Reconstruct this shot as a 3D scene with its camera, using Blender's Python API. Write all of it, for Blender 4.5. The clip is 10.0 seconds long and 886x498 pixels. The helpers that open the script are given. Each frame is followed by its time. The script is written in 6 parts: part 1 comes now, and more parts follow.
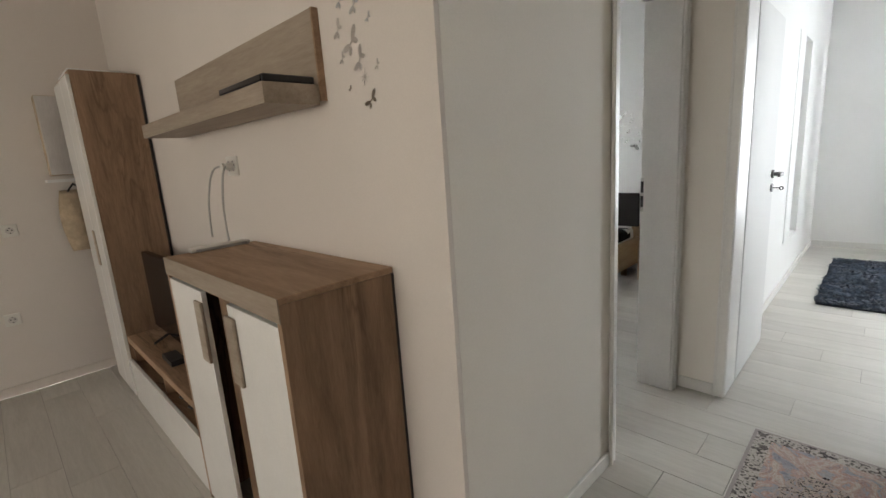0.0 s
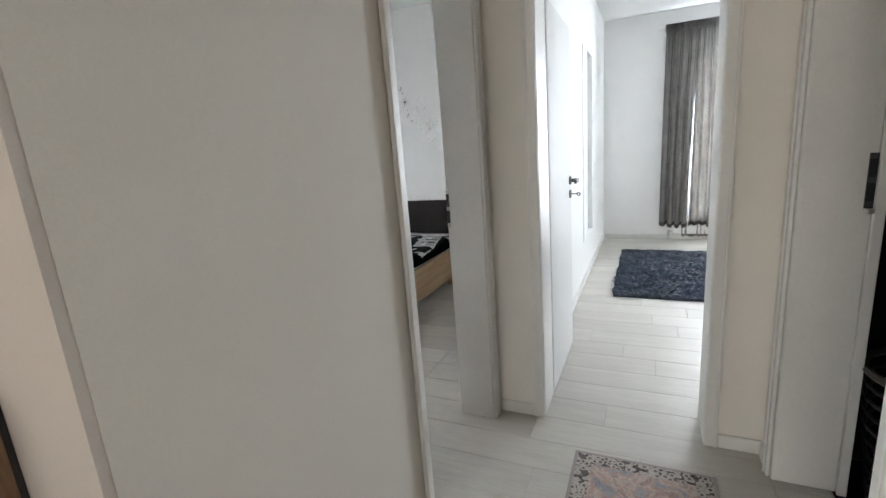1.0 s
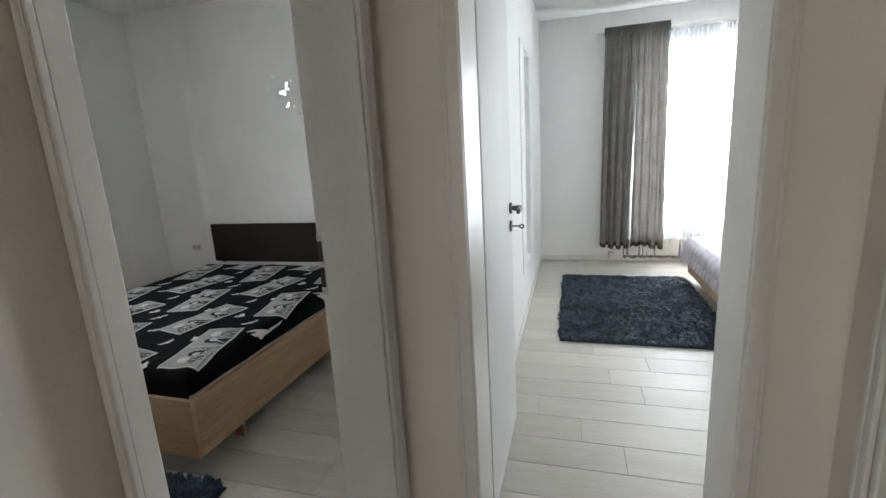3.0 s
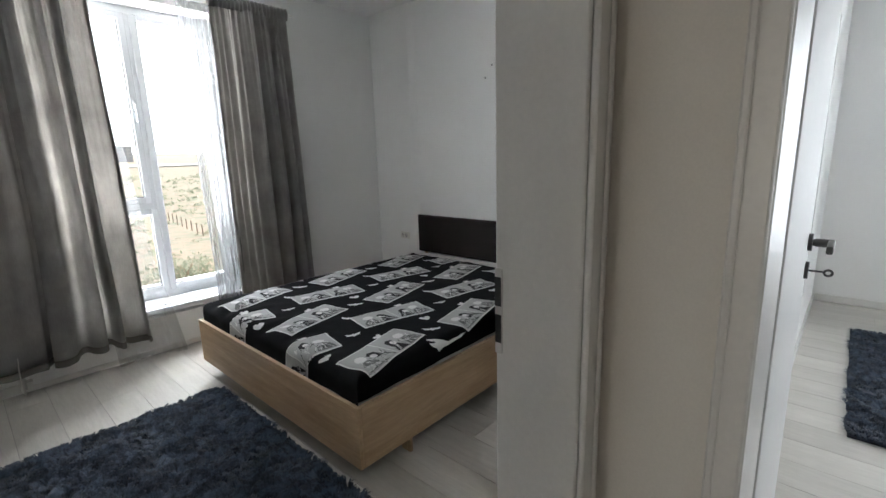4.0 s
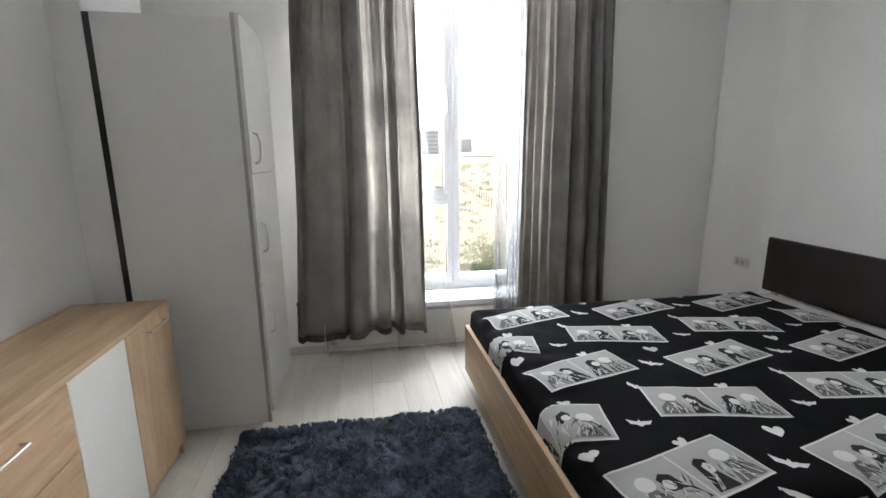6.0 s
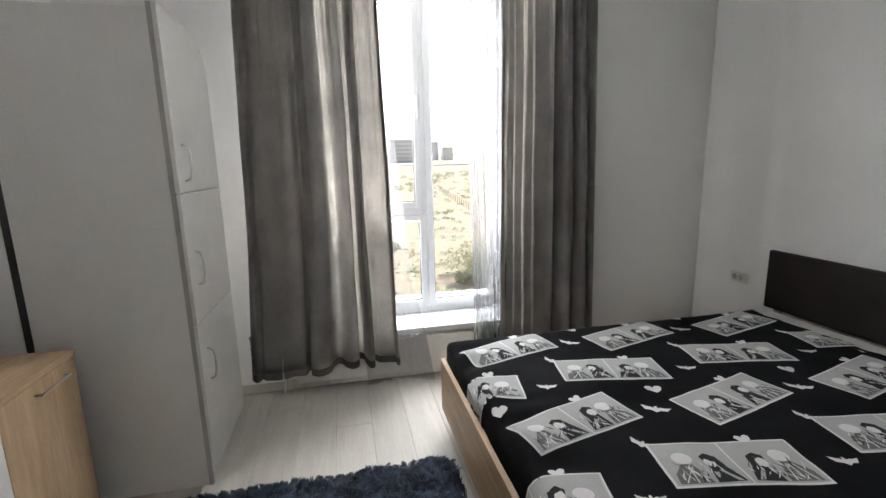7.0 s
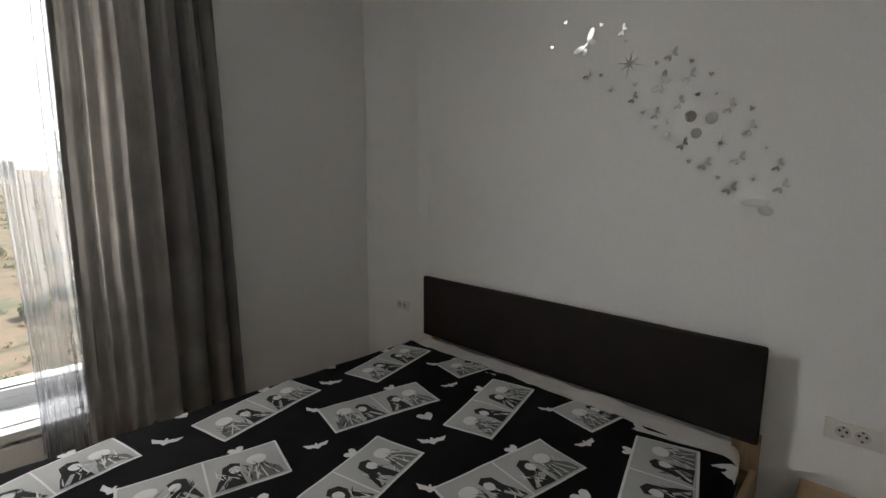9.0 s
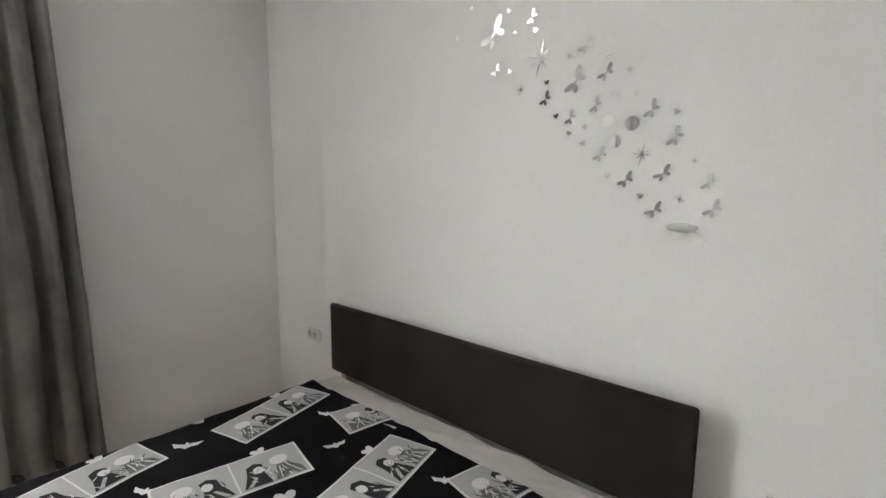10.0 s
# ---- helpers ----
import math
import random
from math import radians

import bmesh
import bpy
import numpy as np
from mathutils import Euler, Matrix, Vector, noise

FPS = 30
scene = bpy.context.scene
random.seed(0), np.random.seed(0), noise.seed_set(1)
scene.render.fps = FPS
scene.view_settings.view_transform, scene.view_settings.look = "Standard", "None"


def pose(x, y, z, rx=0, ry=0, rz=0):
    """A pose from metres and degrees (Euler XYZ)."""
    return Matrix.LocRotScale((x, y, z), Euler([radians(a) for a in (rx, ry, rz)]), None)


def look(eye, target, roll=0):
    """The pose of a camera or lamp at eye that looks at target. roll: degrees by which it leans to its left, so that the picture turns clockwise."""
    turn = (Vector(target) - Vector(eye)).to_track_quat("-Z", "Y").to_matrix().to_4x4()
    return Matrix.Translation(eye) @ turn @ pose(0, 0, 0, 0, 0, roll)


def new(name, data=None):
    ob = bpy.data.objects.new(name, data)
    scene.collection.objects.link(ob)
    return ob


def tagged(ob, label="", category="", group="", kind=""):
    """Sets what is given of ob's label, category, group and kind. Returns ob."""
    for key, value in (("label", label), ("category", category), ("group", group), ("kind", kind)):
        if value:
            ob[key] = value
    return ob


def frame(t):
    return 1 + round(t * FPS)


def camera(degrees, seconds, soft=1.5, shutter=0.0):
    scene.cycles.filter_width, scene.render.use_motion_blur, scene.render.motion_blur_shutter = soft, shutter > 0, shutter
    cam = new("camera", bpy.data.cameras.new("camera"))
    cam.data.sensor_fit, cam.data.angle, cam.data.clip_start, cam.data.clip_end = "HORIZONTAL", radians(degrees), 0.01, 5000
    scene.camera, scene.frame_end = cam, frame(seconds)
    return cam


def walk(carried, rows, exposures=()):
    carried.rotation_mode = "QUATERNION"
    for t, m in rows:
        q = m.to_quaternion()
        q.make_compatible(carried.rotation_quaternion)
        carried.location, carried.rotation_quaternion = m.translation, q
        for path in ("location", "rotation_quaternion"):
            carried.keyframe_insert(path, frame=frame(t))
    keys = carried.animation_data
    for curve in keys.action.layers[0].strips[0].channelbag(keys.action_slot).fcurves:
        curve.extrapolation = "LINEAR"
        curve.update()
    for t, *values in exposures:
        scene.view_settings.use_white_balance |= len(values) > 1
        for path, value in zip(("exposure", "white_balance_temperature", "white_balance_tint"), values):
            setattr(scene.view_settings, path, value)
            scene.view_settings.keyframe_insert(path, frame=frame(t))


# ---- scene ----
cam = camera(89.1, 10.0)
PATH = [
    (0, (0.575, 0.439, 1.375), (1.962, 1.822, 0.972), -3.9),
    (0.5, (0.824, 0.494, 1.376), (2.492, 1.508, 0.942), -4.1),
    (1, (1.086, 0.506, 1.386), (2.857, 1.327, 0.952), -4.4),
    (1.5, (1.316, 0.518, 1.378), (3.161, 1.153, 0.938), -4.1),
    (2, (1.563, 0.584, 1.400), (3.458, 1.043, 0.956), -3.7),
    (2.2, (1.648, 0.622, 1.396), (3.552, 1.030, 0.957), -3.5),
    (3.3, (2.049, 0.709, 1.404), (3.867, 1.434, 0.995), -2.8),
    (3.5, (2.140, 0.753, 1.397), (3.887, 1.637, 0.991), -2.3),
    (4, (2.350, 0.874, 1.410), (3.795, 2.197, 1.005), -1.7),
    (4.5, (2.514, 1.035, 1.408), (3.476, 2.740, 0.999), -0.7),
    (5, (2.645, 1.166, 1.423), (3.115, 3.066, 1.010), -0.1),
    (5.2, (2.668, 1.240, 1.419), (3.042, 3.160, 1.002), 0.0),
    (6.3, (2.787, 1.576, 1.403), (3.132, 3.506, 1.006), -0.5),
    (6.5, (2.806, 1.645, 1.396), (3.185, 3.572, 1.014), -0.7),
    (7, (2.887, 1.794, 1.427), (3.305, 3.713, 1.051), -1.3),
    (7.5, (2.947, 1.962, 1.456), (3.504, 3.843, 1.065), -1.5),
    (8, (3.102, 2.122, 1.466), (3.959, 3.89, 1.089), -2.1),
    (8.5, (3.26, 2.202, 1.443), (4.496, 3.733, 1.085), -1.4),
    (9, (3.606, 2.069, 1.405), (5.022, 3.452, 1.12), 0.3),
    (9.5, (3.848, 2.01, 1.402), (5.4, 3.248, 1.162), 0.7),
    (10, (4.101, 2.063, 1.453), (5.59, 3.372, 1.187), 0.4),
]
EXPOSURES = [
    (0, 0.1, 6400, 10), (0.5, 0.1, 6150, 10), (1, 0.2, 6150, 10), (1.5, -0.08, 6050, 10), (2, 0.12, 6100, 9),
    (3.5, -0.45, 6350, 10), (4, -0.28, 6200, 10), (4.5, 0.05, 6050, 9), (5, 0.08, 6200, 9), (6.5, 0.05, 6350, 12), (7, -0.1, 6450, 12),
    (7.5, -0.2, 6500, 12), (8, -0.42, 6550, 12), (8.5, -0.63, 6520, 12), (9, -0.95, 6750, 12), (9.5, 0.15, 6650, 12), (10, 0.38, 6600, 12),
]
walk(cam, [(t, look(eye, target, roll)) for t, eye, target, roll in PATH], EXPOSURES)

# ---- light ----
SUN_TO = Vector((0.80, 0.40, 0.95)).normalized()
world = bpy.data.worlds.new("sky")
scene.world = world
world.use_nodes = True
wn = world.node_tree.nodes
sky = wn.new("ShaderNodeTexSky")
sky.sky_type, sky.sun_disc = "NISHITA", False
sky.sun_elevation = math.asin(SUN_TO.z)
sky.sun_rotation = math.atan2(SUN_TO.x, SUN_TO.y)
sky.dust_density = 3.0
world.node_tree.links.new(sky.outputs[0], wn["Background"].inputs[0])
wn["Background"].inputs[1].default_value = 0.15


def sun_lamp(strength):
    data = bpy.data.lights.new("sun", "SUN")
    data.energy, data.angle, data.color = strength, radians(0.6), (1.0, 0.95, 0.87)
    ob = new("sun", data)
    ob.matrix_world = look((3, 12, 20), Vector((3, 12, 20)) - SUN_TO)


def window_lamp(name, place, toward, wide, high, watts, colour):
    data = bpy.data.lights.new(name, "AREA")
    data.shape, data.size, data.size_y = "RECTANGLE", wide, high
    data.energy, data.color = watts, colour
    ob = new(name, data)
    ob.matrix_world = look(place, toward)


sun_lamp(5.0)
window_lamp("bedroom_daylight_high", (3.3, 6.1, 3.75), (3.3, 3.4, 0.7), 2.6, 1.5, 190, (0.94, 0.97, 1.0))
window_lamp("bedroom_daylight_west", (1.35, 6.6, 1.9), (3.5, 2.6, 1.3), 1.6, 2.8, 70, (0.94, 0.98, 1.0))
window_lamp("bedroom_daylight_east", (5.35, 6.6, 1.9), (3.2, 2.6, 1.3), 1.6, 2.8, 430, (0.96, 0.98, 1.0))
# Unseen fill lamp below the sill, added to brighten the ceiling like ground bounce.
window_lamp("bedroom_fill_low", (3.3, 5.75, -0.55), (3.3, 3.4, 2.3), 1.5, 0.8, 1900, (0.99, 0.99, 0.98))
window_lamp("second_daylight", (7.86, -0.78, 1.45), (0, -0.78, 1.45), 1.3, 2.2, 780, (0.93, 0.975, 1.0))
window_lamp("living_daylight", (-3.15, 1.6, 1.5), (1.4, 1.8, 1.2), 2.2, 1.9, 37, (1.0, 0.885, 0.755))


# ---- materials ----
def nodes_of(name, rough=0.5, metal=0.0, spec=0.5):
    m = bpy.data.materials.new(name)
    m.use_nodes = True
    b = m.node_tree.nodes["Principled BSDF"]
    b.inputs["Roughness"].default_value = rough
    b.inputs["Metallic"].default_value = metal
    b.inputs["Specular IOR Level"].default_value = spec
    return m, m.node_tree, b


def coords(nt, scale=(1, 1, 1)):
    tc = nt.nodes.new("ShaderNodeTexCoord")
    mp = nt.nodes.new("ShaderNodeMapping")
    mp.inputs["Scale"].default_value = scale
    nt.links.new(tc.outputs["Object"], mp.inputs["Vector"])
    return mp.outputs["Vector"]


def noise_tex(nt, vec, scale, detail=4.0, rough=0.55, distort=0.0):
    n = nt.nodes.new("ShaderNodeTexNoise")
    n.inputs["Scale"].default_value = scale
    n.inputs["Detail"].default_value = detail
    n.inputs["Roughness"].default_value = rough
    n.inputs["Distortion"].default_value = distort
    nt.links.new(vec, n.inputs["Vector"])
    return n.outputs["Fac"]


def ramp(nt, fac, stops):
    r = nt.nodes.new("ShaderNodeValToRGB")
    el = r.color_ramp.elements
    while len(el) < len(stops):
        el.new(0.5)
    for e, (p, c) in zip(el, stops):
        e.position, e.color = p, (*c, 1)
    nt.links.new(fac, r.inputs[0])
    return r.outputs[0]


def bump(nt, b, height, strength, distance=0.01):
    n = nt.nodes.new("ShaderNodeBump")
    n.inputs["Strength"].default_value = strength
    n.inputs["Distance"].default_value = distance
    nt.links.new(height, n.inputs["Height"])
    nt.links.new(n.outputs[0], b.inputs["Normal"])


def mix_rgb(nt, fac, a, c, mode="MIX"):
    n = nt.nodes.new("ShaderNodeMix")
    n.data_type, n.blend_type = "RGBA", mode
    for sock, v in ((n.inputs[0], fac), (n.inputs[6], a), (n.inputs[7], c)):
        if isinstance(v, (int, float)):
            sock.default_value = v
        elif isinstance(v, tuple):
            sock.default_value = (*v, 1)
        else:
            nt.links.new(v, sock)
    return n.outputs[2]


def scaled(c, k):
    return tuple(min(1.0, v * k) for v in c)


def plain(name, colour, rough=0.5, metal=0.0, vary=0.06, scale=9.0, relief=0.0, fine=120.0, spec=0.5):
    """Two scales of variation in tone, gloss and relief round one colour."""
    m, nt, b = nodes_of(name, rough, metal, spec)
    v = coords(nt)
    big = noise_tex(nt, v, scale, 3)
    small = noise_tex(nt, v, fine, 2)
    a = ramp(nt, big, [(0.3, scaled(colour, 1 - vary)), (0.7, scaled(colour, 1 + vary))])
    c = mix_rgb(nt, 0.12 if vary else 0.0, a, ramp(nt, small, [(0.3, scaled(colour, 0.8)), (0.7, scaled(colour, 1.15))]))
    nt.links.new(c, b.inputs["Base Color"])
    if relief:
        bump(nt, b, small, relief, 0.002)
    return m


def wood(name, light, dark, axis, rough=0.5, fine=1.0, bold=0.55, stretch=1.1, cracks=0.0):
    """Printed wood grain that runs along one axis of the object."""
    m, nt, b = nodes_of(name, rough, 0.0, 0.35)
    info = nt.nodes.new("ShaderNodeObjectInfo")
    tc = nt.nodes.new("ShaderNodeTexCoord")
    add = nt.nodes.new("ShaderNodeVectorMath")
    add.operation = "MULTIPLY_ADD"
    comb = nt.nodes.new("ShaderNodeCombineXYZ")
    for i in range(3):
        nt.links.new(info.outputs["Random"], comb.inputs[i])
    add.inputs[1].default_value = (31.7, 47.3, 19.1)
    nt.links.new(comb.outputs[0], add.inputs[0])
    nt.links.new(tc.outputs["Object"], add.inputs[2])
    mp = nt.nodes.new("ShaderNodeMapping")
    s = [14.0 * fine] * 3
    s[axis] = stretch * fine
    mp.inputs["Scale"].default_value = s
    nt.links.new(add.outputs[0], mp.inputs["Vector"])
    v = mp.outputs["Vector"]
    broad = noise_tex(nt, v, 0.7, 4, 0.6, 1.2 if bold < 0.7 else 2.6)
    grain = noise_tex(nt, v, 5.0, 6, 0.65, 0.6)
    pore = noise_tex(nt, v, 22.0, 2, 0.5)
    mid = tuple((p + q) / 2 for p, q in zip(light, dark))
    c1 = ramp(nt, broad, [(0.34, dark), (0.5, mid), (0.62, light)])
    c2 = ramp(nt, grain, [(0.3, scaled(dark, 0.92)), (0.65, scaled(light, 1.04))])
    c = mix_rgb(nt, 1 - bold, c1, c2)
    c = mix_rgb(nt, 0.10, c, ramp(nt, pore, [(0.35, scaled(dark, 0.6)), (0.6, light)]))
    if cracks:
        line = noise_tex(nt, v, 0.55, 3, 0.55, 2.2)
        where = noise_tex(nt, v, 0.30, 2)
        vein = ramp(nt, line, [(0.455, (1, 1, 1)), (0.49, (0.5, 0.46, 0.43)), (0.50, (0.42, 0.38, 0.35)), (0.53, (1, 1, 1))])
        some = ramp(nt, where, [(0.46, (0, 0, 0)), (0.58, (cracks, cracks, cracks))])
        c = mix_rgb(nt, some, c, mix_rgb(nt, 1.0, c, vein, "MULTIPLY"))
    tone = ramp(nt, info.outputs["Random"], [(0.0, (0.93, 0.93, 0.93)), (1.0, (1.05, 1.05, 1.05))])
    nt.links.new(mix_rgb(nt, 1.0, c, tone, "MULTIPLY"), b.inputs["Base Color"])
    bump(nt, b, grain, 0.12, 0.002)
    return m


def cloth(name, colour, through_light, weave=420.0, vary=0.12, rough=0.95, back=1.0):
    """Woven cloth: a diffuse face that lets part of the light through."""
    m, nt, b = nodes_of(name, rough, 0.0, 0.1)
    v = coords(nt)
    big = noise_tex(nt, v, 6, 3)
    slub = noise_tex(nt, coords(nt, (60, 60, 6)), 4, 3)
    fine = noise_tex(nt, v, weave, 2)
    c = ramp(nt, big, [(0.3, scaled(colour, 1 - vary)), (0.7, scaled(colour, 1 + vary))])
    c = mix_rgb(nt, 0.25, c, ramp(nt, slub, [(0.3, scaled(colour, 0.75)), (0.7, scaled(colour, 1.25))]))
    nt.links.new(c, b.inputs["Base Color"])
    bump(nt, b, fine, 0.3, 0.001)
    if through_light:
        t = nt.nodes.new("ShaderNodeBsdfTranslucent")
        nt.links.new(mix_rgb(nt, 1.0, c, (back, back * 0.995, back * 0.98), "MULTIPLY"), t.inputs["Color"])
        mx = nt.nodes.new("ShaderNodeMixShader")
        mx.inputs[0].default_value = through_light
        nt.links.new(b.outputs[0], mx.inputs[1])
        nt.links.new(t.outputs[0], mx.inputs[2])
        nt.links.new(mx.outputs[0], nt.nodes["Material Output"].inputs[0])
    return m


def voile(name, colour, holes, uneven=0.18):
    """Open-weave net: mostly holes, the threads white and lit through."""
    m, nt, b = nodes_of(name, 0.9, 0.0, 0.1)
    b.inputs["Base Color"].default_value = (*colour, 1)
    t = nt.nodes.new("ShaderNodeBsdfTranslucent")
    t.inputs["Color"].default_value = (*colour, 1)
    clear = nt.nodes.new("ShaderNodeBsdfTransparent")
    mx = nt.nodes.new("ShaderNodeMixShader")
    mx.inputs[0].default_value = 0.5
    nt.links.new(b.outputs[0], mx.inputs[1])
    nt.links.new(t.outputs[0], mx.inputs[2])
    thread = noise_tex(nt, coords(nt, (1, 1, 0.15)), 38, 3)
    h = nt.nodes.new("ShaderNodeMapRange")
    h.inputs["To Min"].default_value = holes - uneven
    h.inputs["To Max"].default_value = holes + uneven
    nt.links.new(thread, h.inputs["Value"])
    mx2 = nt.nodes.new("ShaderNodeMixShader")
    nt.links.new(h.outputs[0], mx2.inputs[0])
    nt.links.new(mx.outputs[0], mx2.inputs[1])
    nt.links.new(clear.outputs[0], mx2.inputs[2])
    nt.links.new(mx2.outputs[0], nt.nodes["Material Output"].inputs[0])
    return m


def clear_glass(name):
    m, nt, b = nodes_of(name, 0.0, 0.0, 0.5)
    b.inputs["Transmission Weight"].default_value = 1.0
    b.inputs["IOR"].default_value = 1.02
    b.inputs["Base Color"].default_value = (0.98, 1.0, 0.99, 1)
    return m


def mottled(name, stops, scale, rough=0.9, detail=5, relief=0.3, fine=40):
    m, nt, b = nodes_of(name, rough, 0.0, 0.2)
    v = coords(nt)
    a = noise_tex(nt, v, scale, detail, 0.6, 0.4)
    nt.links.new(ramp(nt, a, stops), b.inputs["Base Color"])
    bump(nt, b, noise_tex(nt, v, fine, 3), relief, 0.01)
    return m


def shag(name, dark, light):
    """Long-pile yarn: each tuft its own tone, patches of brushed pile."""
    m, nt, b = nodes_of(name, 0.85, 0.0, 0.25)
    geo = nt.nodes.new("ShaderNodeNewGeometry")
    v = coords(nt)
    patch = noise_tex(nt, v, 15, 4, 0.65, 0.8)
    mid = tuple((p + q) / 2 for p, q in zip(dark, light))
    c1 = ramp(nt, patch, [(0.42, scaled(dark, 0.8)), (0.5, mid), (0.59, scaled(light, 1.1))])
    c2 = ramp(nt, geo.outputs["Random Per Island"], [(0.0, scaled(dark, 0.7)), (0.6, mid), (1.0, scaled(light, 1.2))])
    nt.links.new(mix_rgb(nt, 0.42, c1, c2), b.inputs["Base Color"])
    b.inputs["Sheen Weight"].default_value = 0.08
    return m


def carpet(name):
    """Faded oriental carpet: a dark flowered border round a grey, rose and cream field."""
    m, nt, b = nodes_of(name, 0.95, 0.0, 0.1)
    tc = nt.nodes.new("ShaderNodeTexCoord")
    v = tc.outputs["Object"]
    sep = nt.nodes.new("ShaderNodeSeparateXYZ")
    nt.links.new(v, sep.inputs[0])

    def calc(op, a, c=None):
        n = nt.nodes.new("ShaderNodeMath")
        n.operation = op
        for i, q in enumerate((a, c)):
            if q is None:
                continue
            if isinstance(q, (int, float)):
                n.inputs[i].default_value = q
            else:
                nt.links.new(q, n.inputs[i])
        return n.outputs[0]

    ax = calc("SUBTRACT", 0.55, calc("ABSOLUTE", sep.outputs[0]))
    ay = calc("SUBTRACT", 0.275, calc("ABSOLUTE", sep.outputs[1]))
    rim = calc("MINIMUM", ax, ay)
    motif = noise_tex(nt, v, 34, 3, 0.55, 2.5)
    soft = noise_tex(nt, v, 9, 4, 0.6, 1.5)
    vor = nt.nodes.new("ShaderNodeTexVoronoi")
    vor.inputs["Scale"].default_value = 40
    nt.links.new(v, vor.inputs["Vector"])
    flower = ramp(nt, vor.outputs["Distance"], [(0.06, (0.50, 0.40, 0.36)), (0.13, (0.015, 0.013, 0.015)), (0.26, (0.02, 0.017, 0.02)), (0.32, (0.50, 0.46, 0.42)), (0.58, (0.52, 0.47, 0.43)), (0.66, (0.03, 0.026, 0.028))])
    field = ramp(nt, soft, [(0.34, (0.25, 0.26, 0.31)), (0.42, (0.36, 0.36, 0.38)), (0.47, (0.46, 0.27, 0.23)), (0.53, (0.54, 0.48, 0.43)), (0.60, (0.40, 0.25, 0.22)), (0.68, (0.31, 0.32, 0.36))])
    dark = ramp(nt, motif, [(0.39, (0.02, 0.018, 0.02)), (0.44, (0.33, 0.29, 0.27)), (0.56, (0.42, 0.37, 0.34)), (0.61, (0.03, 0.026, 0.028))])
    round_ = calc("ADD", calc("POWER", calc("DIVIDE", sep.outputs[0], 0.34), 2.0), calc("POWER", calc("DIVIDE", sep.outputs[1], 0.15), 2.0))
    centre = calc("LESS_THAN", calc("ADD", round_, calc("MULTIPLY", soft, 0.9)), 1.35)
    leafy = ramp(nt, motif, [(0.42, (0.03, 0.026, 0.028)), (0.46, (0.44, 0.38, 0.33)), (0.56, (0.40, 0.30, 0.27)), (0.62, (0.30, 0.30, 0.32))])
    inner = mix_rgb(nt, 0.22, field, dark)
    inner = mix_rgb(nt, centre, inner, leafy)
    border = mix_rgb(nt, 0.35, flower, dark)
    step = calc("LESS_THAN", rim, 0.075)
    edge = calc("LESS_THAN", rim, 0.014)
    c = mix_rgb(nt, step, inner, border)
    c = mix_rgb(nt, edge, c, (0.33, 0.29, 0.28))
    nt.links.new(c, b.inputs["Base Color"])
    bump(nt, b, noise_tex(nt, v, 300, 2), 0.5, 0.002)
    return m


WALL = plain("wall_paint", (0.86, 0.855, 0.84), 0.85, vary=0.02, scale=1.6, relief=0.12, fine=220, spec=0.25)
HALL_WALL = plain("hall_paint", (0.84, 0.802, 0.742), 0.85, vary=0.02, scale=1.6, relief=0.12, fine=220, spec=0.25)
# Part of the living room's warm light is put into this wall tint.
LIVING_WALL_WARM = plain("living_wall_warm_lit", (0.71, 0.655, 0.605), 0.85, vary=0.025, scale=1.6, relief=0.12, fine=220, spec=0.25)
CEILING = plain("ceiling_paint", (0.86, 0.86, 0.85), 0.9, vary=0.015, scale=1.2, relief=0.08, fine=200, spec=0.2)
TRIM = plain("white_lacquer", (0.81, 0.793, 0.762), 0.35, vary=0.02, scale=4, relief=0.02, fine=90)
LEAF = plain("door_lacquer", (0.75, 0.745, 0.735), 0.6, vary=0.02, scale=3, relief=0.02, fine=90, spec=0.25)
LAMINATE = wood("pale_laminate", (0.575, 0.547, 0.500), (0.485, 0.458, 0.414), 1, 0.46, fine=0.8)
JOINT = plain("floor_joint", (0.30, 0.28, 0.26), 0.8, vary=0.1)
SKIRT = plain("skirting", (0.76, 0.745, 0.71), 0.4, vary=0.03)
# Skirting tinted to match the warm-lit tone of those walls.
WARM_SKIRT = plain("warm_tinted_skirting", (0.72, 0.66, 0.60), 0.6, vary=0.03)
OAK = wood("sonoma_oak", (0.51, 0.36, 0.226), (0.32, 0.207, 0.12), 1, 0.5)
OAK_UP = wood("sonoma_oak_upright", (0.51, 0.36, 0.226), (0.32, 0.207, 0.12), 2, 0.5)
OAK_X = wood("sonoma_oak_crosswise", (0.51, 0.36, 0.226), (0.32, 0.207, 0.12), 0, 0.5)
# Same oak darkened for upright faces: the sideboard side's shade is in the colour.
BROWN_UP_SHADED = wood("grey_brown_oak_upright_shaded", (0.355, 0.230, 0.143), (0.155, 0.092, 0.053), 2, 0.55, fine=0.8, bold=0.66, stretch=1.6, cracks=0.85)
DARK_UP = wood("dark_oak_upright", (0.24, 0.155, 0.095), (0.12, 0.075, 0.045), 2, 0.55, fine=0.5)
# Same oak lightened for level boards, as the light falls on the top.
BROWN_LIT = wood("grey_brown_oak_lit", (0.47, 0.315, 0.200), (0.23, 0.138, 0.078), 1, 0.55, fine=0.8, bold=0.66, stretch=1.6, cracks=0.85)
BROWN_GREY = wood("grey_oak_edge", (0.40, 0.335, 0.265), (0.27, 0.215, 0.165), 1, 0.55)
GLOSS_WHITE = plain("white_front", (0.80, 0.79, 0.76), 0.25, vary=0.02)
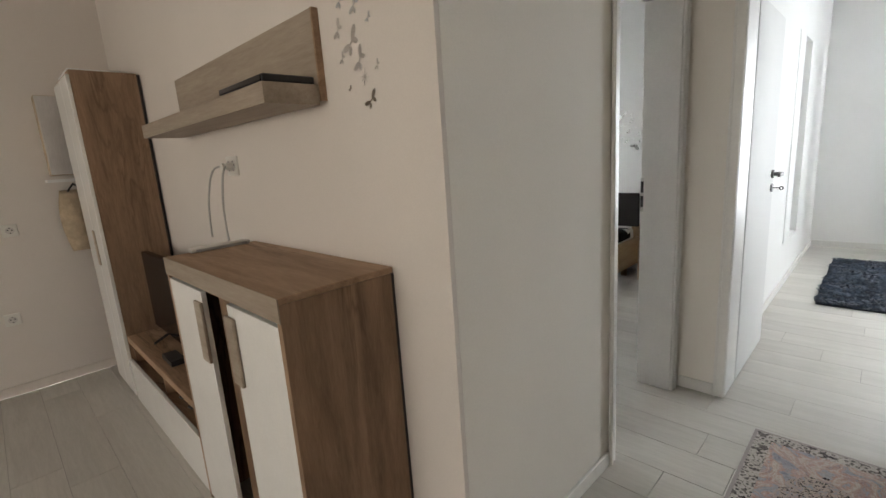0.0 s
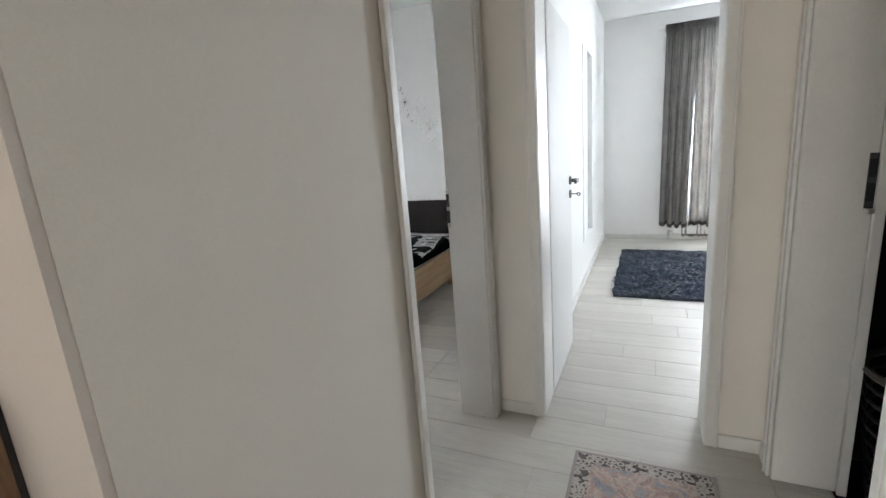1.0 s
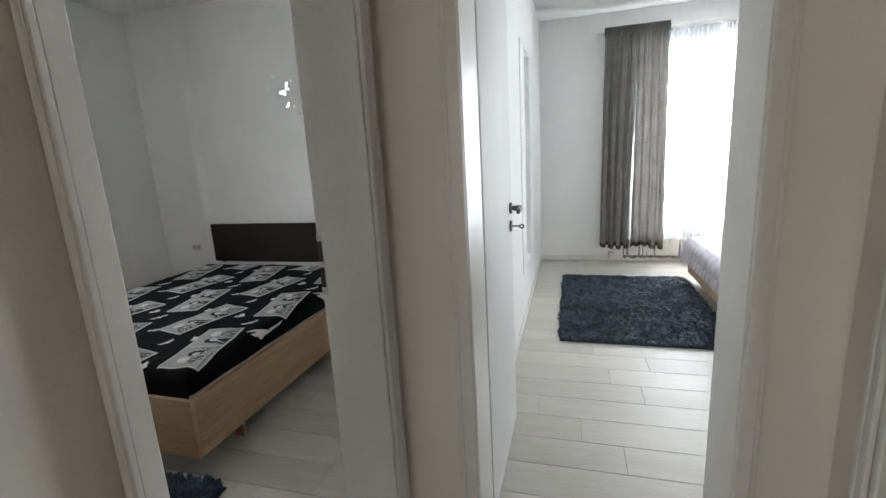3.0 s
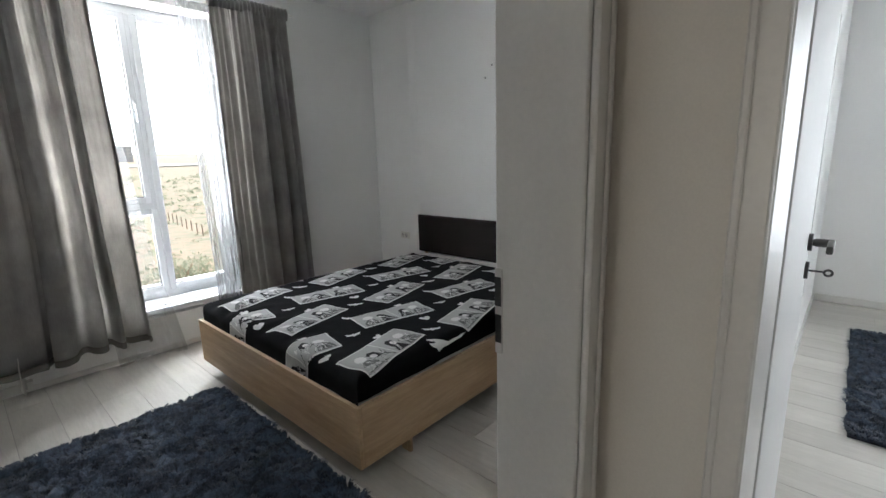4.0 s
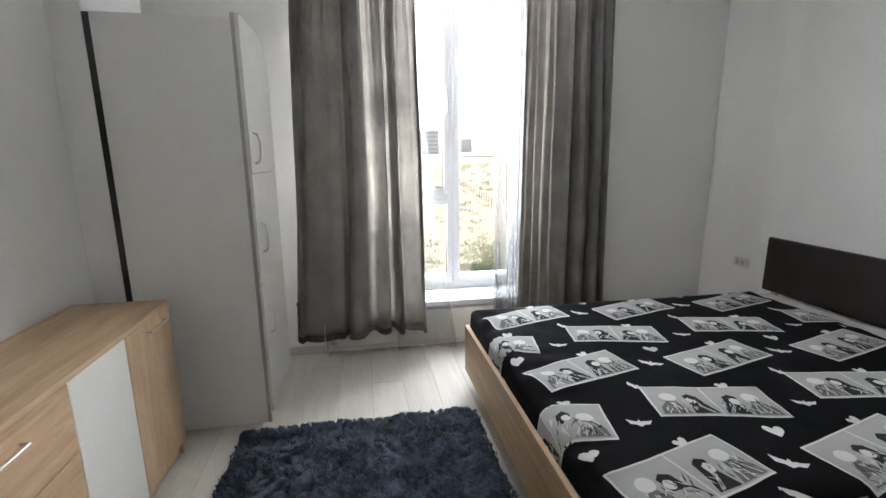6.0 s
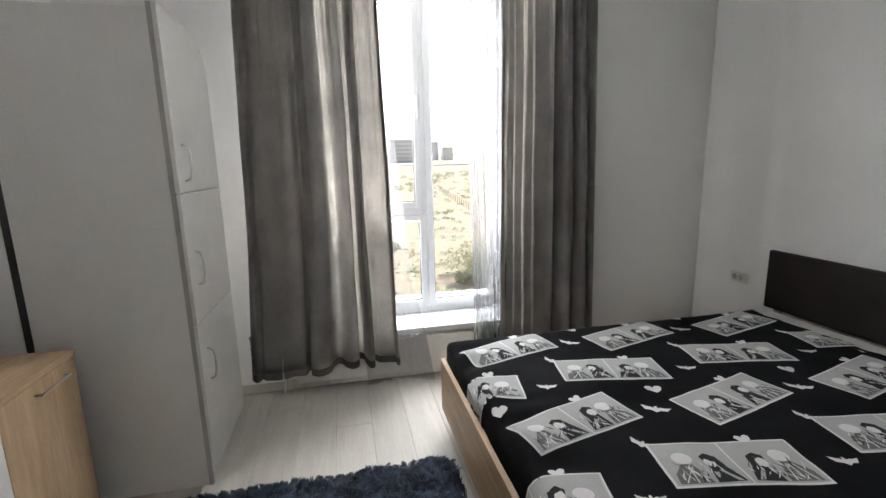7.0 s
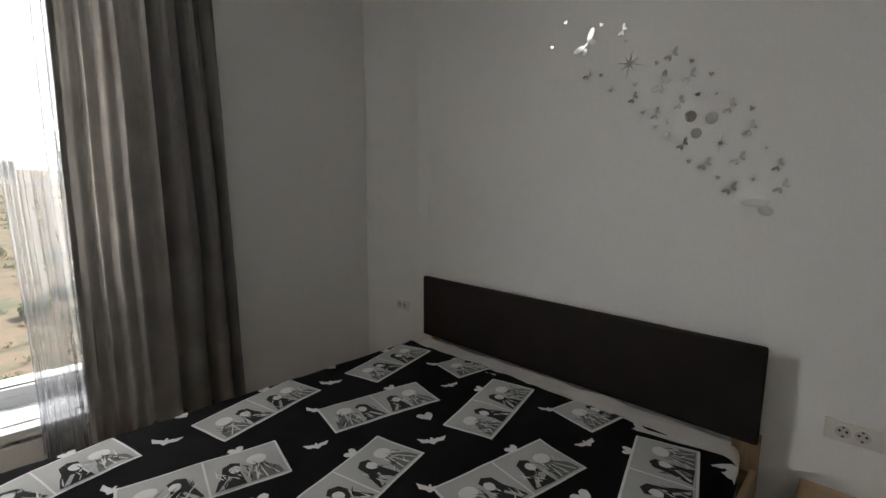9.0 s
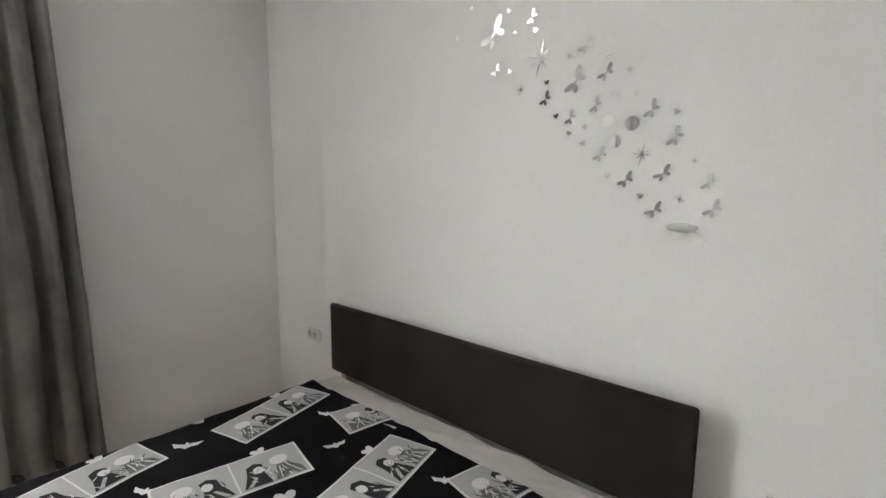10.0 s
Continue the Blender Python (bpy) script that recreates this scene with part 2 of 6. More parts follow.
BOARD_WHITE = plain("white_board", (0.80, 0.79, 0.77), 0.5, vary=0.02, relief=0.05)
EDGE_GREY = plain("grey_edge", (0.42, 0.41, 0.40), 0.5, vary=0.05)
LEATHER = plain("dark_leatherette", (0.016, 0.012, 0.0115), 0.6, vary=0.2, scale=5, relief=0.5, fine=260, spec=0.15)
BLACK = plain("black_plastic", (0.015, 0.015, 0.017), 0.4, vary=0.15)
SCREEN = plain("black_screen", (0.01, 0.01, 0.012), 0.12, vary=0.0)
DUVET = cloth("black_bedding_cotton", (0.0055, 0.0055, 0.0065), 0.0, 500, 0.2)
PRINT_WHITE = cloth("white_print", (0.66, 0.65, 0.64), 0.0, 500, 0.04)
PRINT_GREY = cloth("grey_print", (0.40, 0.40, 0.39), 0.0, 500, 0.08)
PRINT_MID = cloth("mid_grey_print", (0.15, 0.15, 0.148), 0.0, 500, 0.12)
PRINT_DARK = cloth("charcoal_print", (0.03, 0.03, 0.032), 0.0, 500, 0.15)
SHEET = cloth("greige_sheet", (0.58, 0.55, 0.525), 0.0, 380, 0.06)
BLANKET = cloth("pale_lilac_blanket", (0.66, 0.62, 0.66), 0.0, 300, 0.08)
CURTAIN = cloth("grey_curtain", (0.285, 0.275, 0.264), 0.48, 350, 0.18, back=1.6)
HEM = cloth("grey_curtain_hem", (0.13, 0.122, 0.112), 0.15, 350, 0.12)
VOILE = voile("white_voile", (0.36, 0.365, 0.37), 0.50)
LOOSE_VOILE = voile("loose_white_voile", (0.30, 0.305, 0.31), 0.76, 0.10)
THIN_VOILE = voile("thin_white_voile", (0.42, 0.425, 0.43), 0.985, 0.010)
PVC = plain("white_pvc", (0.70, 0.715, 0.735), 0.28, vary=0.015)
GASKET = plain("grey_gasket", (0.10, 0.10, 0.10), 0.7)
GLASS = clear_glass("window_glass")
CHROME = plain("brushed_nickel", (0.60, 0.58, 0.55), 0.28, 1.0, vary=0.06)
NICKEL = plain("grey_nickel", (0.30, 0.29, 0.275), 0.32, 1.0, vary=0.08)
DARK_METAL = plain("dark_metal", (0.10, 0.10, 0.10), 0.35, 0.9, vary=0.1)
MIRROR = plain("mirror_acrylic", (0.86, 0.87, 0.87), 0.03, 1.0, vary=0.0)
RADIATOR = plain("radiator_enamel", (0.80, 0.80, 0.79), 0.3, vary=0.015)
SOCKET = plain("ivory_plastic", (0.72, 0.70, 0.65), 0.35, vary=0.03)
RUG = shag("blue_grey_shag", (0.008, 0.012, 0.020), (0.054, 0.071, 0.104))
RUG_BASE = plain("rug_backing", (0.02, 0.024, 0.034), 0.95, vary=0.2)
CARPET = carpet("faded_oriental_carpet")
# The unlit bathroom's darkness is put into these wall, floor and basket colours.
BATH_UNLIT = plain("unlit_bathroom_surface", (0.007, 0.007, 0.0075), 0.8, vary=0.2, spec=0.1)
BASKET = plain("unlit_plastic_basket", (0.012, 0.012, 0.013), 0.6, vary=0.08, spec=0.2)
RIM = plain("unlit_basket_rim", (0.05, 0.047, 0.041), 0.6)
CABLE = plain("grey_cable", (0.45, 0.44, 0.42), 0.5)
CARDBOARD = plain("beige_cloth", (0.50, 0.40, 0.28), 0.9, vary=0.2, scale=20)
BRASS = plain("key_brass", (0.24, 0.20, 0.12), 0.35, 1.0, vary=0.1)
FIELD = mottled("dry_field", [(0.36, (0.42, 0.43, 0.30)), (0.43, (0.55, 0.49, 0.37)), (0.50, (0.66, 0.51, 0.38)), (0.56, (0.49, 0.47, 0.34)), (0.63, (0.64, 0.51, 0.38))], 0.2, 0.95, 8, 0.6, 2.0)
LEAVES = cloth("shrub_leaves", (0.36, 0.385, 0.27), 0.5, 8, 0.25, back=1.2)
CONCRETE = mottled("facade", [(0.35, (0.80, 0.80, 0.80)), (0.65, (0.86, 0.86, 0.86))], 0.08, 0.9, 4, 0.1, 1)
HAZE = bpy.data.materials.new("hazy_sky")
HAZE.use_nodes = True
hz = HAZE.node_tree.nodes["Principled BSDF"].inputs
hz["Base Color"].default_value, hz["Roughness"].default_value = (0, 0, 0, 1), 1.0
hz["Specular IOR Level"].default_value = 0.0
hz["Emission Color"].default_value, hz["Emission Strength"].default_value = (0.93, 0.97, 1.0, 1), 5.0
GREY_FACADE = mottled("grey_facade", [(0.35, (0.80, 0.79, 0.78)), (0.65, (0.85, 0.84, 0.83))], 0.08, 0.9, 4, 0.1, 1)
RIBBON = plain("ribbon_window", (0.62, 0.64, 0.66), 0.3, vary=0.1, scale=0.3)
PANE_DARK = plain("far_pane", (0.66, 0.68, 0.70), 0.3, vary=0.1, scale=0.3)


# ---- building blocks ----
def mesh_of(name, bm, mats):
    me = bpy.data.meshes.new(name)
    bm.normal_update()
    bm.to_mesh(me)
    bm.free()
    for m in (mats if isinstance(mats, (list, tuple)) else [mats]):
        me.materials.append(m)
    return me


def smooth(me, angle=40):
    me.polygons.foreach_set("use_smooth", [True] * len(me.polygons))
    me.set_sharp_from_angle(angle=radians(angle))


def thing(name, label, category, place=(0, 0, 0), turn=0.0, kind="", group=""):
    ob = new(name)
    ob.matrix_world = pose(*place, 0, 0, turn)
    ob.empty_display_size = 0.1
    return tagged(ob, label, category, group, kind)


def part(name, bm, mats, parent=None, label="", soft=True):
    me = mesh_of(name, bm, mats)
    if soft:
        smooth(me)
    ob = new(name, me)
    ob.parent = parent
    if label:
        ob["label"] = label
    return ob


def solid(name, bm, mats, label, category, kind="", group="", soft=True):
    ob = part(name, bm, mats, None, "", soft)
    return tagged(ob, label, category, group, kind)


def add_box(bm, x0, x1, y0, y1, z0, z1, bevel=0.0, mat=0, seg=1):
    ret = bmesh.ops.create_cube(bm, size=1.0)
    vs = ret["verts"]
    bmesh.ops.transform(bm, matrix=Matrix.LocRotScale(((x0 + x1) / 2, (y0 + y1) / 2, (z0 + z1) / 2), None, (x1 - x0, y1 - y0, z1 - z0)), verts=vs)
    faces = {f for v in vs for f in v.link_faces}
    for f in faces:
        f.material_index = mat
    if bevel:
        edges = {e for v in vs for e in v.link_edges}
        bmesh.ops.bevel(bm, geom=list(edges), offset=bevel, segments=seg, profile=0.6, affect="EDGES", material=-1)
    return vs


def box(*a, **k):
    bm = bmesh.new()
    add_box(bm, *a, **k)
    return bm


def add_rod(bm, p, q, r, n=12, r2=None, mat=0):
    p, q = Vector(p), Vector(q)
    d = q - p
    ret = bmesh.ops.create_cone(bm, cap_ends=True, segments=n, radius1=r, radius2=r if r2 is None else r2, depth=d.length)
    m = Matrix.Translation((p + q) / 2) @ d.to_track_quat("Z", "Y").to_matrix().to_4x4()
    bmesh.ops.transform(bm, matrix=m, verts=ret["verts"])
    for f in {f for v in ret["verts"] for f in v.link_faces}:
        f.material_index = mat


def rod(p, q, r, n=12, r2=None):
    bm = bmesh.new()
    add_rod(bm, p, q, r, n, r2)
    return bm


def add_tube(bm, pts, r, n=8):
    for a, b in zip(pts, pts[1:]):
        add_rod(bm, a, b, r, n)
    for p in pts[1:-1]:
        ret = bmesh.ops.create_uvsphere(bm, u_segments=n, v_segments=6, radius=r)
        bmesh.ops.translate(bm, vec=Vector(p), verts=ret["verts"])


def add_sheet(bm, nu, nv, fn, mat=0):
    """A grid of nu by nv cells whose corners lie at fn(u, v), u and v from 0 to 1."""
    rows = [[bm.verts.new(fn(i / nu, j / nv)) for i in range(nu + 1)] for j in range(nv + 1)]
    for j in range(nv):
        for i in range(nu):
            f = bm.faces.new((rows[j][i], rows[j][i + 1], rows[j + 1][i + 1], rows[j + 1][i]))
            f.material_index = mat


def add_outline(bm, pts, mat=0, thick=None):
    vs = [bm.verts.new(p) for p in pts]
    f = bm.faces.new(vs)
    f.material_index = mat
    if thick is not None:
        ret = bmesh.ops.extrude_face_region(bm, geom=[f])
        up = [g for g in ret["geom"] if isinstance(g, bmesh.types.BMVert)]
        bmesh.ops.translate(bm, vec=Vector(thick), verts=up)


def wall(name, label, boxes, mat):
    bm = bmesh.new()
    for b in boxes:
        add_box(bm, *b)
    return solid(name, bm, mat, label, "wall", "structure", soft=False)


H = 2.80      # ceiling height
NORTH = 4.67  # bedroom window wall, inner face
EAST = 5.52   # bedroom headboard wall, inner face
WEST = 1.47   # bedroom wardrobe wall, inner face
HALL_N = 1.205
SOUTH = 1.373  # bedroom side of the hall wall
HALL_E = 3.165
HALL_S = 0.03
LIV_E = 1.405
SKEW = 0.021
LIV_N = 4.48
R2_N = 1.05
R2_E = 7.62
R2_W = 3.385
D1 = (2.325, 3.066)
D2 = (0.248, 0.962)
D3 = (2.222, 3.00)
DOOR_H = 2.06

# ---- structure: walls ----
W1 = (2.505, 4.0, 0.362, 2.525)   # bedroom window opening: x0, x1, z0, z1
W2 = (-1.25, 0.06, 0.30, 2.50)  # second bedroom window opening: y0, y1, z0, z1
wall("wall_bedroom_north", "white painted bedroom wall round the tall window", [
    (1.2, W1[0], NORTH, NORTH + 0.3, 0, H), (W1[1], EAST + 0.3, NORTH, NORTH + 0.3, 0, H),
    (W1[0], W1[1], NORTH, NORTH + 0.3, 0, W1[2]), (W1[0], W1[1], NORTH, NORTH + 0.3, W1[3], H)], WALL)
wall("wall_bedroom_east", "white painted bedroom wall behind the headboard", [(EAST, EAST + 0.3, R2_N + 0.001, NORTH, 0, H)], WALL)
wall("wall_bedroom_west", "white painted wall behind the wardrobe", [(LIV_E, WEST, SOUTH, NORTH, 0, H)], WALL)
hall_north = wall("wall_hall_north", "greyish white painted hall wall with a doorway", [
    (LIV_E, D1[0], HALL_N, SOUTH, 0, H), (D1[1], 3.384, HALL_N, SOUTH, 0, H), (D1[0], D1[1], HALL_N, SOUTH, DOOR_H, H)], HALL_WALL)
for v in hall_north.data.vertices:
    if v.co.x < 1.5 and v.co.y < 1.3:
        v.co.y += SKEW  # the plaster runs out of true towards the living room
wall("wall_bedroom_south", "white painted wall between the two bedrooms", [(3.385, EAST, R2_N + 0.06, SOUTH, 0, H)], WALL)
wall("wall_hall_east", "white painted wall round the doorway to the second bedroom", [
    (HALL_E, R2_W, HALL_S - 0.2, D2[0], 0, H), (HALL_E, R2_W, D2[1], HALL_N - 0.001, 0, H), (HALL_E, R2_W, D2[0], D2[1], DOOR_H, H)], HALL_WALL)
wall("wall_hall_south", "white painted hall wall with the bathroom doorway", [
    (0.9, D3[0], HALL_S - 0.2, HALL_S, 0, H), (D3[1], HALL_E - 0.001, HALL_S - 0.2, HALL_S, 0, H), (D3[0], D3[1], HALL_S - 0.2, HALL_S, DOOR_H, H)], HALL_WALL)
wall("wall_living_east", "living room wall behind the wall unit, tinted as by warm light", [(1.388, 1.437, HALL_N + SKEW + 0.001, LIV_N + 0.2, 0, H)], LIVING_WALL_WARM)
wall("wall_living_north", "far wall of the living room, tinted as by warm light", [(-3.2, 1.388, LIV_N, LIV_N + 0.2, 0, H)], LIVING_WALL_WARM)
wall("wall_living_west", "living room wall with a wide window opening, tinted as by warm light", [
    (-3.2, -3.0, -2.4, 0.5, 0, H), (-3.2, -3.0, 2.7, LIV_N, 0, H), (-3.2, -3.0, 0.5, 2.7, 0, 0.5), (-3.2, -3.0, 0.5, 2.7, 2.5, H)], LIVING_WALL_WARM)
wall("wall_living_south", "living room wall, tinted as by warm light", [(-3.2, 0.9, -2.4, -2.2, 0, H), (0.7, 0.899, -2.2, HALL_S, 0, H)], LIVING_WALL_WARM)
wall("wall_second_north", "white painted wall of the second bedroom with a tall shallow recess", [
    (R2_W + 0.001, 5.45, R2_N, R2_N + 0.059, 0, H), (6.25, R2_E, R2_N, R2_N + 0.059, 0, H),
    (5.45, 6.25, R2_N, R2_N + 0.059, 0, 0.40), (5.45, 6.25, R2_N, R2_N + 0.059, 2.19, H),
    (EAST + 0.301, R2_E, R2_N + 0.06, R2_N + 0.2, 0, H)], WALL)
wall("wall_second_east", "white painted window wall of the second bedroom", [
    (R2_E, R2_E + 0.28, -2.6, W2[0], 0, H), (R2_E, R2_E + 0.28, W2[1], R2_N + 0.2, 0, H),
    (R2_E, R2_E + 0.28, W2[0], W2[1], 0, W2[2]), (R2_E, R2_E + 0.28, W2[0], W2[1], W2[3], H)], WALL)
wall("wall_second_south", "white painted wall of the second bedroom", [(R2_W, R2_E, -2.8, -2.6, 0, H)], WALL)
wall("wall_second_west", "white painted wall of the second bedroom", [(HALL_E + 0.1, R2_W, -2.8, HALL_S - 0.201, 0, H)], WALL)
# Near-black colour stands in for the missing light in here.
wall("wall_bathroom", "bathroom walls coloured near-black for the unlit room", [
    (1.6, 1.7, -1.7, HALL_S - 0.201, 0, H), (HALL_E + 0.07, HALL_E + 0.099, -1.7, HALL_S - 0.201, 0, H), (1.7, HALL_E + 0.07, -1.8, -1.7, 0, H)], BATH_UNLIT)
bm = bmesh.new()
PIER = 0.022  # how far the corner pier stands proud of the headboard wall
plan = [(EAST - 0.0005 - (PIER - 0.0005) * (u * u * (3 - 2 * u)), 4.045 + 0.11 * u) for u in (i / 10 for i in range(11))]
plan += [(EAST - PIER, NORTH - 0.001), (EAST - 0.0005, NORTH - 0.001)]
rings = [[bm.verts.new((x, y, z)) for x, y in plan] for z in (0.001, H - 0.001)]
for i in range(len(plan)):
    j = (i + 1) % len(plan)
    bm.faces.new((rings[0][i], rings[0][j], rings[1][j], rings[1][i]))
bm.faces.new(rings[1])
bm.faces.new(rings[0][::-1])
bmesh.ops.recalc_face_normals(bm, faces=bm.faces)
solid("wall_pier", bm, WALL, "shallow white plastered pier in the bedroom corner", "wall", "structure")
solid("ceiling", box(-3.2, 7.9, -2.8, NORTH + 0.3, H, H + 0.12), CEILING, "white painted flat ceiling", "ceiling", "structure", soft=False)


# ---- structure: doorways and doors ----
def casing(name, label, along, a0, a1, f0, f1, h, rebate=0.002):
    """A lined doorway: jambs, head and architraves on both faces. along: 0 for a wall that runs along x, 1 along y."""
    root = thing(name, label, "door frame", kind="structure")

    def piece(nm, p0, p1, q0, q1, z0, z1, lab=""):
        b = (p0, p1, q0, q1) if along == 0 else (q0, q1, p0, p1)
        part(nm, box(*b, z0, z1, bevel=0.004), TRIM, root, lab)

    t = 0.022
    piece("jamb", a0 - t, a0 + 0.004, f0 - 0.002, f1 + 0.002, 0, h - 0.0045)
    piece("jamb", a1 - 0.004, a1 + t, f0 - 0.002, f1 + rebate, 0, h - 0.0045)
    piece("head_lining", a0 - t, a1 + t, f0 - 0.002, f1 + 0.002, h - 0.004, h + t)
    w = 0.048
    for side, (q0, q1) in enumerate(((f0 - 0.016, f0 - 0.003), (f1 + 0.003, f1 + 0.016))):
        piece("architrave", a0 - w, a0 + 0.002, q0, q1, 0, h + w)
        piece("architrave", a1 + (0.014 if side else -0.002), a1 + w, q0, q1, 0, h + w)
        piece("architrave", a0 + 0.002, a1 - 0.002, q0, q1, h - 0.002, h + w)
        s0, s1 = (q0 - 0.006, q0 - 0.0005) if side == 0 else (q1 + 0.0005, q1 + 0.006)
        piece("moulding", a0 - w, a0 - w + 0.014, s0, s1, 0, h + w)
        piece("moulding", a1 + w - 0.014, a1 + w, s0, s1, 0, h + w)
    return root


def strike(root, place, across, label, metal, half=0.0085):
    """Strike plate in a jamb: two dark slots between bright metal ends."""
    x, y, z = place
    dx, dy = (0.002, half) if across == 0 else (half, 0.002)
    plate = part("strike_plate", box(x - dx, x + dx, y - dy, y + dy, z - 0.09, z + 0.09, bevel=0.001), metal, root, label)
    for k in (-0.036, 0.042):
        part("strike_slot", box(x - dx * 1.6, x + dx * 1.6, y - dy * 0.86, y + dy * 0.86, z + k - 0.030, z + k + 0.030), BLACK, plate)


casing_1 = casing("doorway_1", "white lacquered door frame of the first bedroom", 0, D1[0], D1[1], HALL_N, SOUTH, DOOR_H, rebate=0.013)
strike(casing_1, (D1[1] - 0.0065, SOUTH + 0.003, 1.100), 0, "nickel strike plate with dark slots", CHROME)
casing("doorway_2", "white lacquered door frame of the second bedroom", 1, D2[0], D2[1], HALL_E, R2_W, DOOR_H)
casing_3 = casing("doorway_3", "white lacquered door frame of the bathroom", 0, D3[0], D3[1], HALL_S - 0.2, HALL_S, DOOR_H)
strike(casing_3, (D3[1] - 0.0065, HALL_S - 0.188, 1.18), 0, "dark strike plate", DARK_METAL, 0.012)
part("stop_strip", box(D3[1] - 0.022, D3[1] - 0.0075, HALL_S - 0.2295, HALL_S - 0.2005, 0.0, DOOR_H - 0.012, bevel=0.002), TRIM, casing_3)
part("latch_tongue", box(D3[1] - 0.035, D3[1] - 0.004, HALL_S - 0.197, HALL_S - 0.180, 1.075, 1.09, bevel=0.002), CHROME, casing_3)


def lever(root, y, x, z, side, metal):
    """Lever handle with round rose above a key rose, on the face that looks to side (+1 or -1 along local y)."""
    part("rose", rod((x, y, z), (x, y + side * 0.010, z), 0.026, 24), metal, root, "round metal rose")
    bm = bmesh.new()
    add_rod(bm, (x, y + side * 0.010, z), (x, y + side * 0.016, z), 0.0105, 16)
    add_rod(bm, (x, y + side * 0.016, z), (x, y + side * 0.056, z), 0.0125, 16)
    q0, q1 = sorted((y + side * 0.044, y + side * 0.060))
    add_box(bm, x - 0.118, x + 0.008, q0, q1, z - 0.0115, z + 0.0115, bevel=0.005, seg=2)
    part("lever", bm, metal, root, "metal lever handle")
    part("key_rose", rod((x, y, z - 0.085), (x, y + side * 0.009, z - 0.085), 0.026, 24), metal, root)


def door_leaf(name, label, hinge, turn, width, metal, key_side, key):
    """Leaf that runs along local +x from the hinge; thickness towards local +y."""
    root = thing(name, label, "door", hinge, turn, kind="structure")
    part("leaf", box(0.0, width, 0.0, 0.04, 0.008, 2.04, bevel=0.003), LEAF, root)
    for side, y in ((-1, 0.0), (1, 0.04)):
        lever(root, y, width - 0.06, 1.13, side, metal)
    part("latch_plate", box(width - 0.0005, width + 0.0015, 0.009, 0.031, 0.98, 1.20), metal, root)
    if key:
        y0 = 0.0 if key_side < 0 else 0.04
        bm = bmesh.new()
        xk, zk = width - 0.06, 1.045
        add_rod(bm, (xk, y0, zk), (xk, y0 + key_side * 0.045, zk), 0.003, 8)
        yc = y0 + key_side * 0.054
        add_tube(bm, [(xk, yc + 0.0095 * math.cos(6.2832 * i / 16), zk - 0.002 + 0.0085 * math.sin(6.2832 * i / 16)) for i in range(17)], 0.0032, 6)
        part("key", bm, BRASS if metal == CHROME else DARK_METAL, root, "small key in the lock")
    for z in (0.22, 1.02, 1.82):
        part("hinge", rod((-0.004, 0.02, z - 0.05), (-0.004, 0.02, z + 0.05), 0.008, 10), metal, root)
    return root


# first bedroom: hinged on the doorway's west jamb, swung into the room
turn_1 = math.degrees(math.atan2(2.125 - 1.398, 2.212 - 2.300))
door_leaf("door_1", "plain white door standing open into the bedroom", (2.300, 1.400, 0), turn_1, 0.738, NICKEL, -1, True)
door_leaf("door_2", "plain white door standing open into the second bedroom", (R2_W + 0.006, 0.955, 0), 0.0, 0.705, DARK_METAL, -1, True)


# ---- structure: skirting ----
def skirting(runs, mat=SKIRT):
    for x0, x1, y0, y1 in runs:
        solid("baseboard", box(x0, x1, y0, y1, 0.0, 0.065, bevel=0.003), mat, "low white skirting board along the wall", "baseboard", "structure")


T = 0.014
for v in solid("baseboard", box(1.40, D1[0] - 0.0505, HALL_N - T, HALL_N - 0.001, 0.0, 0.065, bevel=0.003), SKIRT, "low white skirting board along the wall", "baseboard", "structure").data.vertices:
    v.co.y += SKEW * (D1[0] - v.co.x) / (D1[0] - 1.40)
skirting([
    (D1[1] + 0.0505, HALL_E - T, HALL_N - T, HALL_N - 0.001),
    (HALL_E - T, HALL_E - 0.001, D2[1] + 0.0505, HALL_N - T - 0.001),
    (HALL_E - T, HALL_E - 0.001, HALL_S + 0.001, D2[0] - 0.0505),
    (D3[1] + 0.0505, HALL_E - T - 0.001, HALL_S + 0.001, HALL_S + T),
    (1.0, D3[0] - 0.0505, HALL_S + 0.001, HALL_S + T),
    (WEST + T, EAST - PIER - 0.001, NORTH - T, NORTH - 0.001),
    (EAST - T, EAST - 0.001, SOUTH + T, 4.029),
    (D1[1] + 0.0505, EAST - T - 0.001, SOUTH + 0.001, SOUTH + T),
    (WEST + 0.001, WEST + T, SOUTH + 0.001, NORTH - 0.001),
    (4.12, R2_E - T, R2_N - T, R2_N - 0.001),
    (R2_E - T, R2_E - 0.001, -2.6, R2_N - T - 0.001),
])
skirting([(1.388 - T, 1.387, HALL_N + SKEW + 0.002, LIV_N - T), (-3.0, 1.387, LIV_N - T, LIV_N - 0.001)], WARM_SKIRT)


